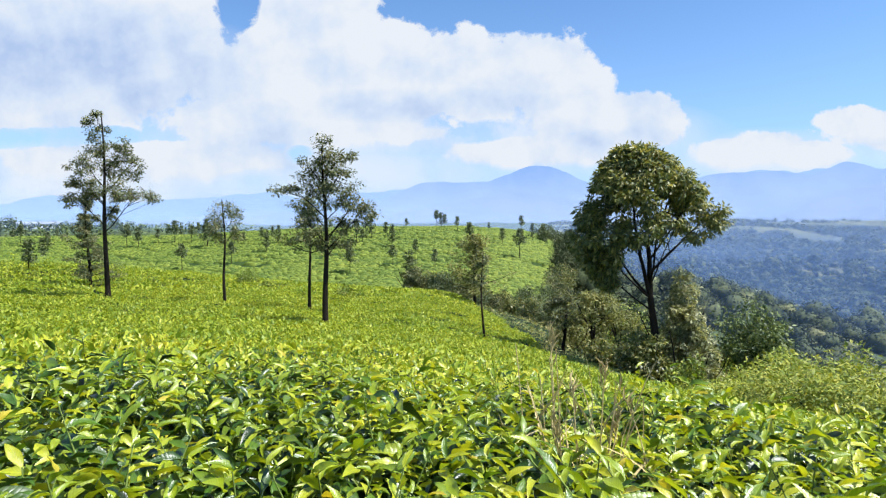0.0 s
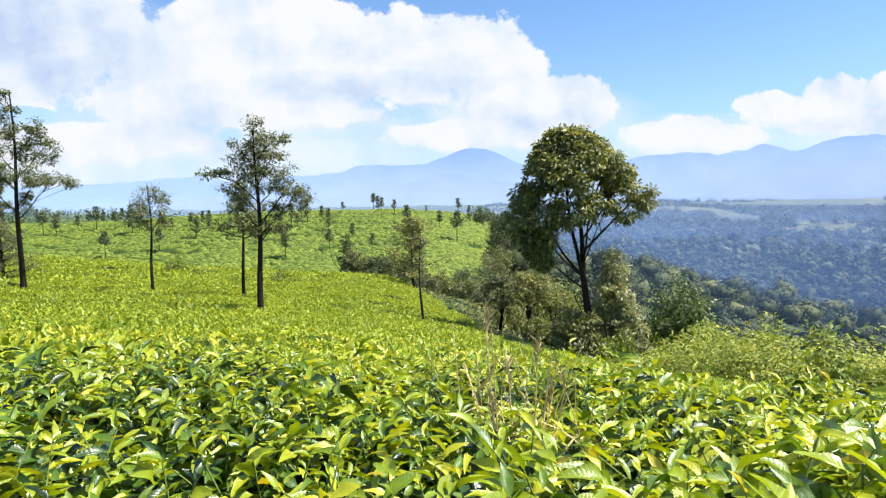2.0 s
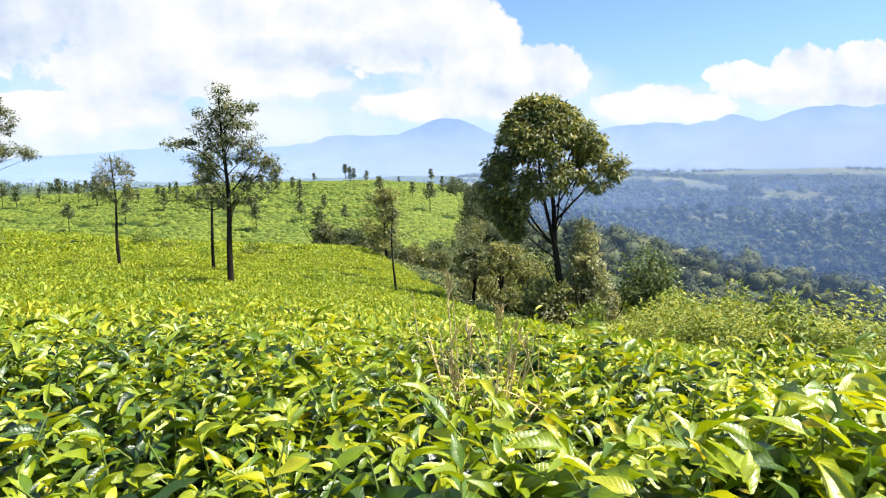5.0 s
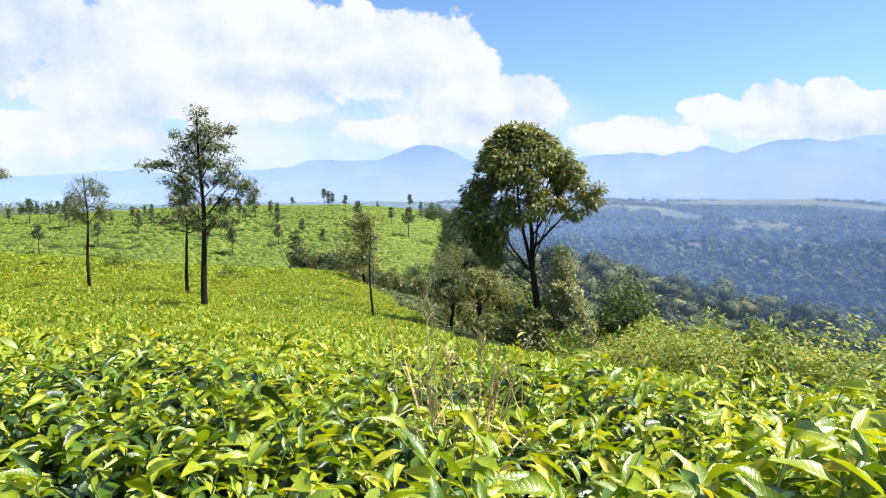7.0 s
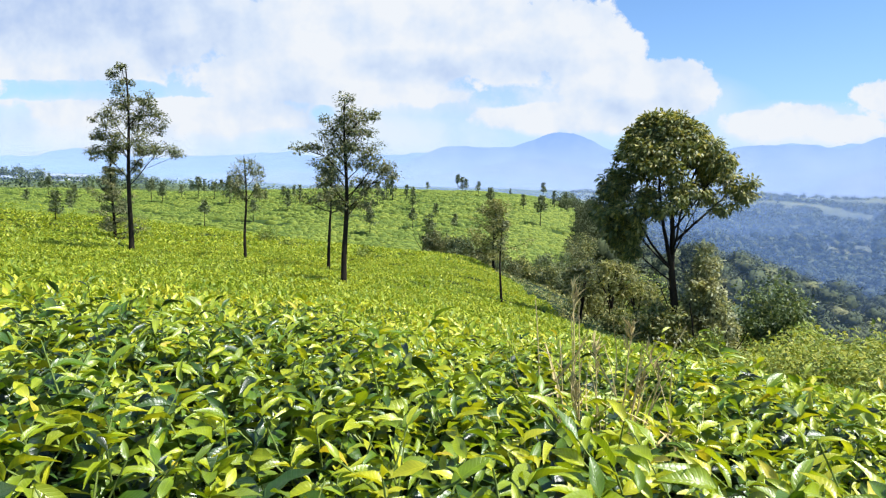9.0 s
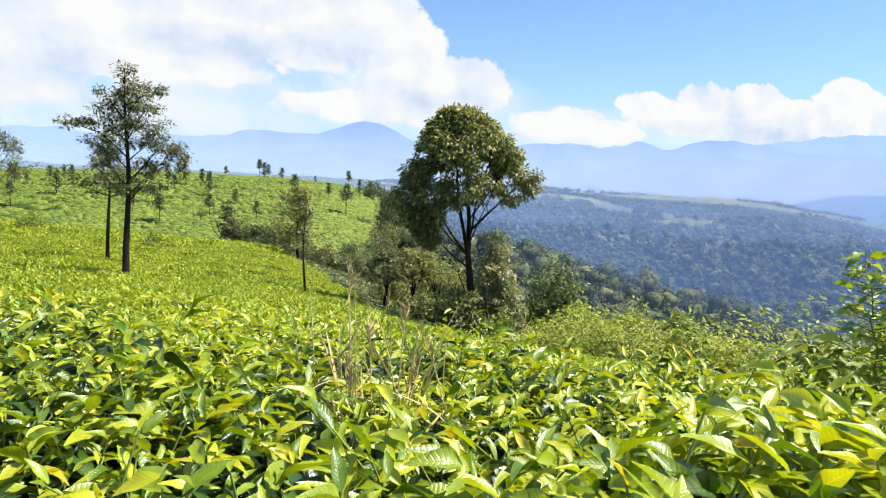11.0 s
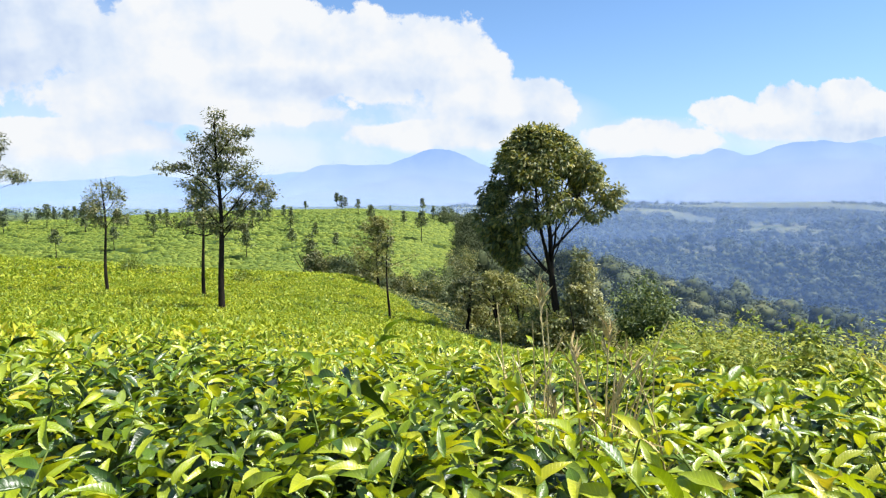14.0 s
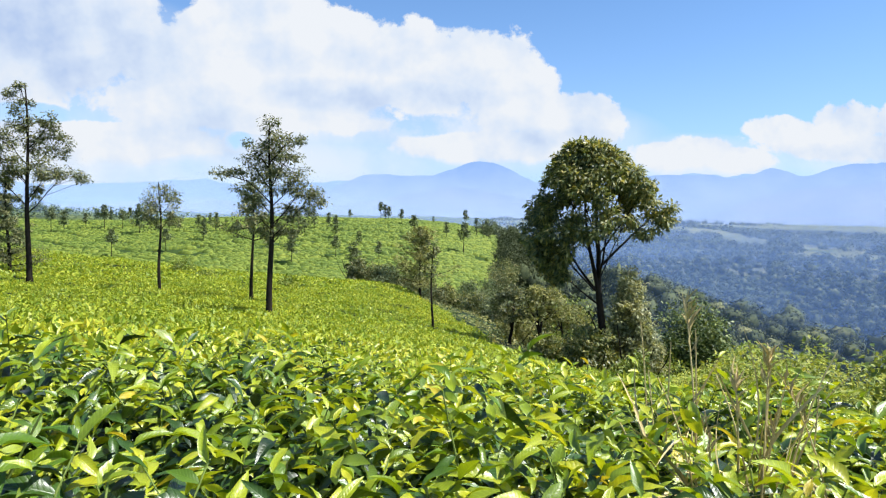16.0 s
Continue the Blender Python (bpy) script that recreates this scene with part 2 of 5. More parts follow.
def rough_material(name, dark, light, scale=4.0, stretch=(1, 1, 1), rough=0.85, bump_size=0.02, fine=10.0):
    m = bpy.data.materials.new(name)
    nt = nodes_of(m)
    tc = nt.nodes.new("ShaderNodeTexCoord")
    mp = nt.nodes.new("ShaderNodeMapping")
    mp.inputs["Scale"].default_value = stretch
    nt.links.new(tc.outputs["Object"], mp.inputs[0])
    n1 = noise_tex(nt, mp.outputs[0], scale, 6, 0.6)
    n2 = noise_tex(nt, mp.outputs[0], scale * fine, 4, 0.6)
    mixed = math_node(nt, "ADD", math_node(nt, "MULTIPLY", n1, 0.6), math_node(nt, "MULTIPLY", n2, 0.4))
    p = nt.nodes.new("ShaderNodeBsdfPrincipled")
    nt.links.new(ramp(nt, mixed, (0.33, dark), (0.67, light)), p.inputs["Base Color"])
    p.inputs["Roughness"].default_value, p.inputs["Specular IOR Level"].default_value = rough, 0.12
    bump = nt.nodes.new("ShaderNodeBump")
    bump.inputs["Strength"].default_value, bump.inputs["Distance"].default_value = 0.6, bump_size
    nt.links.new(mixed, bump.inputs["Height"]); nt.links.new(bump.outputs[0], p.inputs["Normal"])
    out = nt.nodes.new("ShaderNodeOutputMaterial")
    nt.links.new(p.outputs[0], out.inputs[0])
    return m


def hazed_backdrop_material(name, foot, top, z0, z1, strength=1.0):
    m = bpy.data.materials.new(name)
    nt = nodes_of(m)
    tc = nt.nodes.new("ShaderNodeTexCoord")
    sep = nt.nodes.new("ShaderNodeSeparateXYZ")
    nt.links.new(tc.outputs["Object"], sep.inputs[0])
    # Emission, no lit surface: distance haze is painted in from foot to top.
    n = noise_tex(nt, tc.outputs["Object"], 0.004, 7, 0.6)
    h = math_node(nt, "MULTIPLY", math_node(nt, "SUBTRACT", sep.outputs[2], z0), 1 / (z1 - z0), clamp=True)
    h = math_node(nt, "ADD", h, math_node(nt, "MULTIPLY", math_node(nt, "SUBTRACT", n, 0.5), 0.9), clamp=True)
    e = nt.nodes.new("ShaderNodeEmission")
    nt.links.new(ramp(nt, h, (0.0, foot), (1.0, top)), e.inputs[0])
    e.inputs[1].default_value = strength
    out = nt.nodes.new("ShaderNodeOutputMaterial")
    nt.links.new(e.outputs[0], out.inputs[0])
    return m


TEA_YOUNG = leaf_material("tea leaf young", (0.11, 0.215, 0.005), (0.40, 0.48, 0.010), (0.58, 0.575, 0.022), 0.40, 0.38, 0.9, veins=True, spent=(0.62, 0.50, 0.03))
TEA_PIECE = leaf_material("tea leaf single", (0.11, 0.22, 0.013), (0.38, 0.46, 0.02), (0.56, 0.56, 0.04), 0.40, 0.36, 0.9, True, veins=True, spent=(0.60, 0.50, 0.03))
TEA_OLD = leaf_material("tea leaf mature", (0.006, 0.021, 0.003), (0.060, 0.13, 0.007), (0.32, 0.37, 0.02), 0.38, 0.14, 0.6, veins=True)
MID_YOUNG = leaf_material("tea leaf young far", (0.14, 0.245, 0.015), (0.45, 0.51, 0.03), (0.66, 0.61, 0.06), 0.36, 0.32, 0.5)
MID_OLD = leaf_material("tea leaf mature far", (0.015, 0.05, 0.013), (0.08, 0.16, 0.02), (0.30, 0.34, 0.04), 0.3, 0.22, 0.5)
TEA_FIELD = leaf_material("tea field leaf", (0.135, 0.23, 0.018), (0.37, 0.445, 0.03), (0.51, 0.525, 0.05), 0.5, 0.34, 0.4, patch=0.15)
# Near-black: the shade in the gaps between tea leaves, put into the colour.
TEA_SHADE_BED = rough_material("tea shade bed", (0.004, 0.009, 0.003), (0.02, 0.038, 0.008), 3.0, bump_size=0.05)
TEA_FAR = leaf_material("tea far hill", (0.085, 0.135, 0.018), (0.165, 0.225, 0.028), (0.24, 0.29, 0.042), 0.7, 0.15, 0.3, patch=0.05)
# Darker than the bushes above it: shade between them is in this green.
HILL_SHADE_BED = rough_material("hill shade bed", (0.018, 0.036, 0.008), (0.05, 0.085, 0.014), 0.35, bump_size=0.2, fine=12)
OAK_LEAF = leaf_material("silver oak leaf", (0.06, 0.08, 0.035), (0.16, 0.185, 0.075), (0.34, 0.31, 0.14), 0.5, 0.25, 0.4)
# Raised, low-contrast greens: some distance haze is worked into this leaf colour.
HILL_LEAF = leaf_material("hill tree leaf", (0.085, 0.115, 0.06), (0.15, 0.185, 0.09), (0.22, 0.245, 0.12), 0.7, 0.2, 0.2)
HAZY_LEAF = leaf_material("plateau leaf", (0.06, 0.085, 0.04), (0.11, 0.145, 0.055), (0.17, 0.21, 0.075), 0.8, 0.12, 0.1, patch=0.02)
BIG_LEAF = leaf_material("round tree leaf", (0.05, 0.08, 0.03), (0.20, 0.23, 0.075), (0.50, 0.45, 0.18), 0.44, 0.34, 0.5)
ROUND_LEAF = leaf_material("dark shrub leaf", (0.03, 0.06, 0.02), (0.13, 0.185, 0.055), (0.30, 0.34, 0.11), 0.5, 0.3, 0.4)
SHRUB_LEAF = leaf_material("shrub leaf", (0.09, 0.15, 0.03), (0.25, 0.32, 0.055), (0.42, 0.43, 0.09), 0.5, 0.3, 0.4)
DRY_LEAF = leaf_material("dry shrub leaf", (0.13, 0.15, 0.055), (0.29, 0.30, 0.11), (0.46, 0.42, 0.19), 0.6, 0.38, 0.3)
PALE_LEAF = leaf_material("pale climber leaf", (0.15, 0.165, 0.08), (0.36, 0.37, 0.19), (0.60, 0.57, 0.34), 0.5, 0.35, 0.4)
BRUSH_LEAF = leaf_material("brush leaf", (0.14, 0.205, 0.028), (0.33, 0.38, 0.052), (0.50, 0.48, 0.09), 0.55, 0.3, 0.35, patch=0.5)
FOREST_LEAF = leaf_material("forest leaf", (0.014, 0.022, 0.012), (0.105, 0.125, 0.058), (0.27, 0.27, 0.125), 0.8, 0.06, 0.12, patch=0.11, patchy=0.72)
MEADOW = rough_material("hill meadow", (0.085, 0.10, 0.04), (0.22, 0.205, 0.08), 0.012, bump_size=0.5, fine=9)
SOIL = rough_material("ground", (0.04, 0.055, 0.025), (0.11, 0.14, 0.045), 0.25, bump_size=0.1, fine=20)
BARK = rough_material("bark", (0.009, 0.007, 0.005), (0.038, 0.03, 0.022), 3.0, (1, 1, 0.25), 0.9, 0.03, 6)
STEM = rough_material("green stem", (0.10, 0.14, 0.03), (0.20, 0.26, 0.06), 20.0, (1, 1, 0.2), 0.6, 0.002)
WOOD = rough_material("tea wood", (0.05, 0.04, 0.03), (0.16, 0.13, 0.10), 15.0, (1, 1, 0.2), 0.8, 0.004)
STRAW = rough_material("dry grass", (0.42, 0.31, 0.13), (0.70, 0.58, 0.30), 20.0, (1, 1, 0.2), 0.7, 0.002)
# Far buildings: distance haze is worked into these three bluish colours.
WHITEWASH = rough_material("whitewash", (0.34, 0.37, 0.42), (0.48, 0.50, 0.53), 0.5, bump_size=0.01)
ROOFING = rough_material("roof sheet", (0.22, 0.25, 0.31), (0.32, 0.35, 0.40), 0.6, bump_size=0.02)
DARK_PANE = rough_material("window dark", (0.04, 0.05, 0.07), (0.08, 0.09, 0.11), 0.6, rough=0.2)


# ---- mesh helpers ----
def mesh_of(name, verts, faces, material, smooth=False, uv=None):
    """A mesh from an (n, 3) array of places and an (m, k) array of corners."""
    verts, faces = np.asarray(verts, np.float32), np.asarray(faces, np.int32)
    me = bpy.data.meshes.new(name)
    k = faces.shape[1]
    me.vertices.add(len(verts)); me.vertices.foreach_set("co", verts.ravel())
    me.loops.add(faces.size); me.loops.foreach_set("vertex_index", faces.ravel())
    me.polygons.add(len(faces)); me.polygons.foreach_set("loop_start", np.arange(0, faces.size, k, dtype=np.int32))
    if smooth:
        me.polygons.foreach_set("use_smooth", np.ones(len(faces), bool))
    if uv is not None:
        layer = me.uv_layers.new(name="UVMap")
        flat = np.tile(np.asarray(uv, np.float32), (len(verts) // len(uv), 1))[faces.ravel()]
        layer.data.foreach_set("uv", flat.ravel())
    me.update(calc_edges=True)
    me.materials.append(material)
    return me


def part(name, me, parent, label=""):
    ob = new(name, me)
    ob.parent = parent
    return tagged(ob, label)


def joined(pieces):
    """Several (verts, faces) with equal corner counts as one."""
    vs, fs, n = [], [], 0
    for v, f in pieces:
        vs.append(v); fs.append(np.asarray(f) + n); n += len(v)
    return np.concatenate(vs), np.concatenate(fs)


def unit(a):
    return a / np.maximum(np.linalg.norm(a, axis=-1, keepdims=True), 1e-9)


def hash01(i, j, seed):
    v = np.sin(i * 127.1 + j * 311.7 + seed * 74.7) * 43758.5453
    return v - np.floor(v)


def value_noise(x, y, seed=0):
    i, j = np.floor(x), np.floor(y)
    f, g = x - i, y - j
    f, g = f * f * (3 - 2 * f), g * g * (3 - 2 * g)
    a, b, c, d = hash01(i, j, seed), hash01(i + 1, j, seed), hash01(i, j + 1, seed), hash01(i + 1, j + 1, seed)
    return (a * (1 - f) + b * f) * (1 - g) + (c * (1 - f) + d * f) * g


def fbm(x, y, seed=0, octaves=4):
    out, amp, tot = 0, 1.0, 0
    for k in range(octaves):
        out = out + amp * value_noise(x * 2 ** k, y * 2 ** k, seed + k); tot += amp; amp *= 0.5
    return out / tot


def tube(points, radii, sides=7):
    """A tapered tube along points, as quads."""
    p, r = np.asarray(points, float), np.asarray(radii, float)
    t = unit(np.gradient(p, axis=0))
    ref = np.where(np.abs(t[:, 2:3]) < 0.9, np.array([[0, 0, 1.0]]), np.array([[1.0, 0, 0]]))
    ref = np.repeat(ref[:1], len(p), 0) if np.abs(t[0, 2]) < 0.9 else np.repeat([[1.0, 0, 0]], len(p), 0)
    u = unit(np.cross(t, ref)); w = np.cross(t, u)
    a = np.linspace(0, 2 * np.pi, sides, endpoint=False)
    ring = p[:, None] + r[:, None, None] * (np.cos(a)[None, :, None] * u[:, None] + np.sin(a)[None, :, None] * w[:, None])
    n = len(p)
    q = np.arange(sides)
    f = [np.stack([k * sides + q, k * sides + (q + 1) % sides, (k + 1) * sides + (q + 1) % sides, (k + 1) * sides + q], 1) for k in range(n - 1)]
    return ring.reshape(-1, 3), np.concatenate(f)


def leaf_template(rows, droop=0.25, fold=0.18, wave=0.05, twist=0.0):
    """A pointed blade along +Y, unit length and width, folded on its midrib. rows: cross bars."""
    s = np.linspace(0, 1, rows + 1)
    wid = np.sin(np.pi * np.clip(s, 0.02, 0.985) ** 0.85) ** 0.8 * 0.5
    z = -droop * s ** 2
    mid = np.stack([0 * s, s, z], 1)
    ripple = wave * np.sin(s * 11) * wid * 2
    left = np.stack([-wid, s, z + (fold + twist * s) * wid + ripple], 1)
    right = np.stack([wid, s, z + (fold - twist * s) * wid - ripple], 1)
    v = np.concatenate([left, mid, right])
    n = rows + 1
    f = []
    for k in range(rows):
        f += [(k, n + k, n + k + 1, k + 1), (n + k, 2 * n + k, 2 * n + k + 1, n + k + 1)]
    return v, np.array(f)


BLADE_FINE = leaf_template(8, 0.24, 0.18, 0.035, 0.06)
LEAF_UV = BLADE_FINE[0][:, :2] + np.array([0.5, 0])
BLADE_CURL = leaf_template(8, 0.55, 0.34, 0.04, -0.1)
BLADE_LOW, BLADE_LOW_CURL = leaf_template(3, 0.28, 0.16, 0.0), leaf_template(3, 0.5, 0.3, 0.0)
LOW_UV = BLADE_LOW[0][:, :2] + np.array([0.5, 0])
BLADE_MID = (np.array([(0, 0, 0), (-0.5, 0.45, 0.06), (0, 0.5, -0.05), (0.5, 0.45, 0.06), (0, 1, -0.28)], float),
             np.array([(0, 2, 4, 1), (0, 3, 4, 2)]))
BLADE_FLAT = (np.array([(0, 0, 0), (0.5, 0.45, 0.05), (0, 1, -0.12), (-0.5, 0.5, 0.05)], float), np.array([(0, 1, 2, 3)]))


def blades(template, at, way, up, length, width):
    """Many copies of a blade in one array: at its foot, along way, its face towards up."""
    v, f = template
    y = unit(way)
    x = unit(np.cross(y, up))
    z = np.cross(x, y)
    L, W = np.asarray(length)[:, None, None], np.asarray(width)[:, None, None]
    out = at[:, None] + v[None, :, 0:1] * W * x[:, None] + v[None, :, 1:2] * L * y[:, None] + v[None, :, 2:3] * L * z[:, None]
    faces = f[None] + (np.arange(len(at)) * len(v))[:, None, None]
    return out.reshape(-1, 3), faces.reshape(-1, f.shape[1])


def ball(rng, n):
    return unit(rng.normal(size=(n, 3)))


def grow_limb(rng, start, way, length, bend, n=6):
    pts = [np.array(start, float)]
    d = unit(np.array(way, float))
    for _ in range(n - 1):
        d = unit(d + bend * rng.normal(size=3) + np.array([0, 0, 0.06]))
        pts.append(pts[-1] + d * length / (n - 1))
    return np.array(pts)


# ---- the lie of the land ----
def soft_table(xs, zs, s):
    grid = np.linspace(xs[0], xs[-1], 4000)
    val = np.interp(grid, xs, zs)
    w = max(3, int(s / (grid[1] - grid[0])))
    k = np.hanning(w + 2); k /= k.sum()
    return grid, np.convolve(np.pad(val, (w, w), "edge"), k, "same")[w:-w]


NEAR = soft_table((-60, -20, 0, 2, 4, 7, 12, 20, 33, 45, 60, 80, 95, 115, 140, 200), (5, 2.6, 1.3, 1.16, 0.88, 0.25, -0.55, -1.9, -3.7, -4.6, -5.6, -7.0, -9.0, -14, -22, -50), 3.0)
FARHILL = soft_table((60, 100, 115, 130, 160, 200, 240, 262, 300, 400, 600, 800, 1200, 6000), (-45, -22, -16, -14, -10, -5, -0.6, 0.8, -4.0, -14, -20, -22, -32, -150), 18.0)
PLATEAU = soft_table((200, 280, 400, 600, 800, 1200, 6000), (0, 2, 12, 21, 24, 32, 60), 20.0)
VALLEY = soft_table((0, 60, 150, 300, 450, 700, 1000, 1500, 2000, 6000), (-20, -35, -55, -78, -76, -52, -28, -2, -4, -60), 60.0)


def softplus(v, s):
    return s * np.logaddexp(0, v / s)


def height(x, y):
    """The top of the tea, or of the low growth, over the plan."""
    x, y = np.asarray(x, float), np.asarray(y, float)
    h1 = np.interp(y, *NEAR)
    yy = np.clip(y, 0, 60)
    west = softplus(-x, 1.0)
    h1 = h1 + 0.045 * (west - softplus(west - 32, 6.0)) - 0.03 * softplus(west - 45, 8.0) - (0.035 + 0.115 * (1 - np.exp(-(yy / 5) ** 1.5)) + 0.0028 * yy) * softplus(x, 1.0) - 0.45 * softplus(x - 22, 5.0)
    h1 = h1 + 0.10 * np.exp(-((x - 1.5) ** 2 + (y - 1.5) ** 2) / 1.2) + 0.14 * np.exp(-((x - 1.2) ** 2 + (y - 1.3) ** 2) / 0.25)
    h1 = h1 + 6.4 * np.exp(-((x + 80) / 40) ** 2 - ((y - 100) / 32) ** 2)
    west_side = 1 / (1 + np.exp(np.clip((x / np.maximum(y, 60) + 0.33) * 14, -30, 30)))
    h2 = np.interp(y, *FARHILL) + west_side * (np.interp(y, *PLATEAU) - 5.0 * np.exp(-((y - 250) / 90) ** 2)) - 2.0 * np.clip(x / np.maximum(y, 100) - 0.02, 0, 0.2) * np.clip((y - 150) / 12, 0, 8)  - 0.7 * softplus(x - 0.165 * y, 6.0) + 1.5 * (fbm(x / 60, y / 60, 5) - 0.5) * np.clip((y - 100) / 60, 0, 1)
    rho = np.hypot(x, y)
    az = np.arctan2(x, np.maximum(y, 1e-3))
    v = np.interp(rho, *VALLEY) - (210 * softplus(az - 0.73, 0.03) + 1200 * softplus(az - 0.96, 0.02)) * np.clip((rho - 700) / 800, 0, None)
    v = v + 22 * (fbm(x / 260, y / 260, 9) - 0.5) * np.clip((rho - 200) / 300, 0, 1)
    # a wooded spur between the rough slope and the valley floor, falling to the east
    spur = 150 * (-0.053 - 0.315 * (az - 0.375)) - 8.0 - ((rho - 150) / 22) ** 2 - 400 * softplus(0.33 - az, 0.02)
    v = np.maximum(v, spur)
    k = 0.8
    top = np.maximum(np.maximum(h1, h2), v)
    return top + k * np.log(np.exp((h1 - top) / k) + np.exp((h2 - top) / k) + np.exp((v - top) / k))


def lumps(x, y):
    """Rounded tops of the single bushes, with sunken paths between the blocks further off."""
    far = np.clip((np.hypot(x, y) - 8) / 25, 0, 1)
    near = 0.34 * (fbm(x / 0.55, y / 0.55, 21, 2) - 0.5) + 0.12 * (fbm(x / 3.1, y / 3.1, 31, 2) - 0.5)
    lane = y / 6.5 + 3.0 * fbm(x / 22, y / 22, 55, 2) + 0.06 * x
    lane = lane - np.floor(lane) - 0.5
    path = np.exp(-(lane / 0.085) ** 2) * np.clip((fbm(x / 9, y / 9, 57, 2) - 0.42) * 8, 0, 1)
    return near + far * (0.55 * (fbm(x / 2.4 + 0.3 * y, y / 1.7, 51, 2) - 0.5) - 0.1 - 0.8 * path)


def polar_sheet(r0, r1, rings, a0, a1, steps, drop, bumps=0.0):
    r = np.geomspace(r0, r1, rings)
    a = np.linspace(a0, a1, steps)
    R, A = np.meshgrid(r, a, indexing="ij")
    x, y = R * np.sin(A), R * np.cos(A) + 0.8
    z = height(x, y) - drop + bumps * lumps(x, y)
    v = np.stack([x, y, z], -1).reshape(-1, 3)
    i, j = np.meshgrid(np.arange(rings - 1), np.arange(steps - 1), indexing="ij")
    k = (i * steps + j).ravel()
    return v, np.stack([k, k + 1, k + steps + 1, k + steps], 1)


def build_ground():
    v, f = polar_sheet(0.05, 4900, 170, -math.pi, math.pi, 289, 0.9)
    ob = new("ground", mesh_of("ground", v, f, SOIL, True))
    tagged(ob, "dark earth and grass of the rolling hills", "ground", kind="structure")
    # Added sheet under the leaves, coloured as dark as their shaded gaps.
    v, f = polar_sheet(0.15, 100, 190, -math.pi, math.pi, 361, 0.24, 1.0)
    ob = new("tea_bed", mesh_of("tea_bed", v, f, TEA_SHADE_BED, True))
    tagged(ob, "near-black sheet painted as the shaded twigs and leaves inside the tea bushes", "tea bushes", kind="stuff")


build_ground()


# ---- the tea field ----
def scatter(rng, r0, r1, a0, a1, n):
    r = np.sqrt(rng.uniform(r0 * r0, r1 * r1, n))
    a = rng.uniform(radians(a0), radians(a1), n)
    return r * np.sin(a) + 0.4, r * np.cos(a) + 0.8


def tea_leaves(rng, x, y, sink, template, length, steep):
    n = len(x)
    z = height(x, y) + lumps(x, y) - sink
    at = np.stack([x, y, z], 1)
    way = ball(rng, n); way[:, 2] = np.abs(way[:, 2]) * steep + 0.1
    up = np.array([0, 0, 1.0]) + 0.55 * ball(rng, n)
    L = length * rng.uniform(0.6, 1.25, n)
    return blades(template, at, way, up, L, L * rng.uniform(0.32, 0.5, n))


def in_field(x, y):
    """Where tea grows on the near hill: it ends in rough growth to the east."""
    edge = np.interp(y, (8, 14, 23, 41, 61, 90), (6.0, 5.4, 5.0, 6.2, 5.6, 1.0)) + 1.0 * (fbm(x / 5, y / 5, 41) - 0.5)
    near = np.hypot(x, y) < 7.6 + 2.2 * fbm(x / 3, y / 3, 43)
    return (x < edge) | near


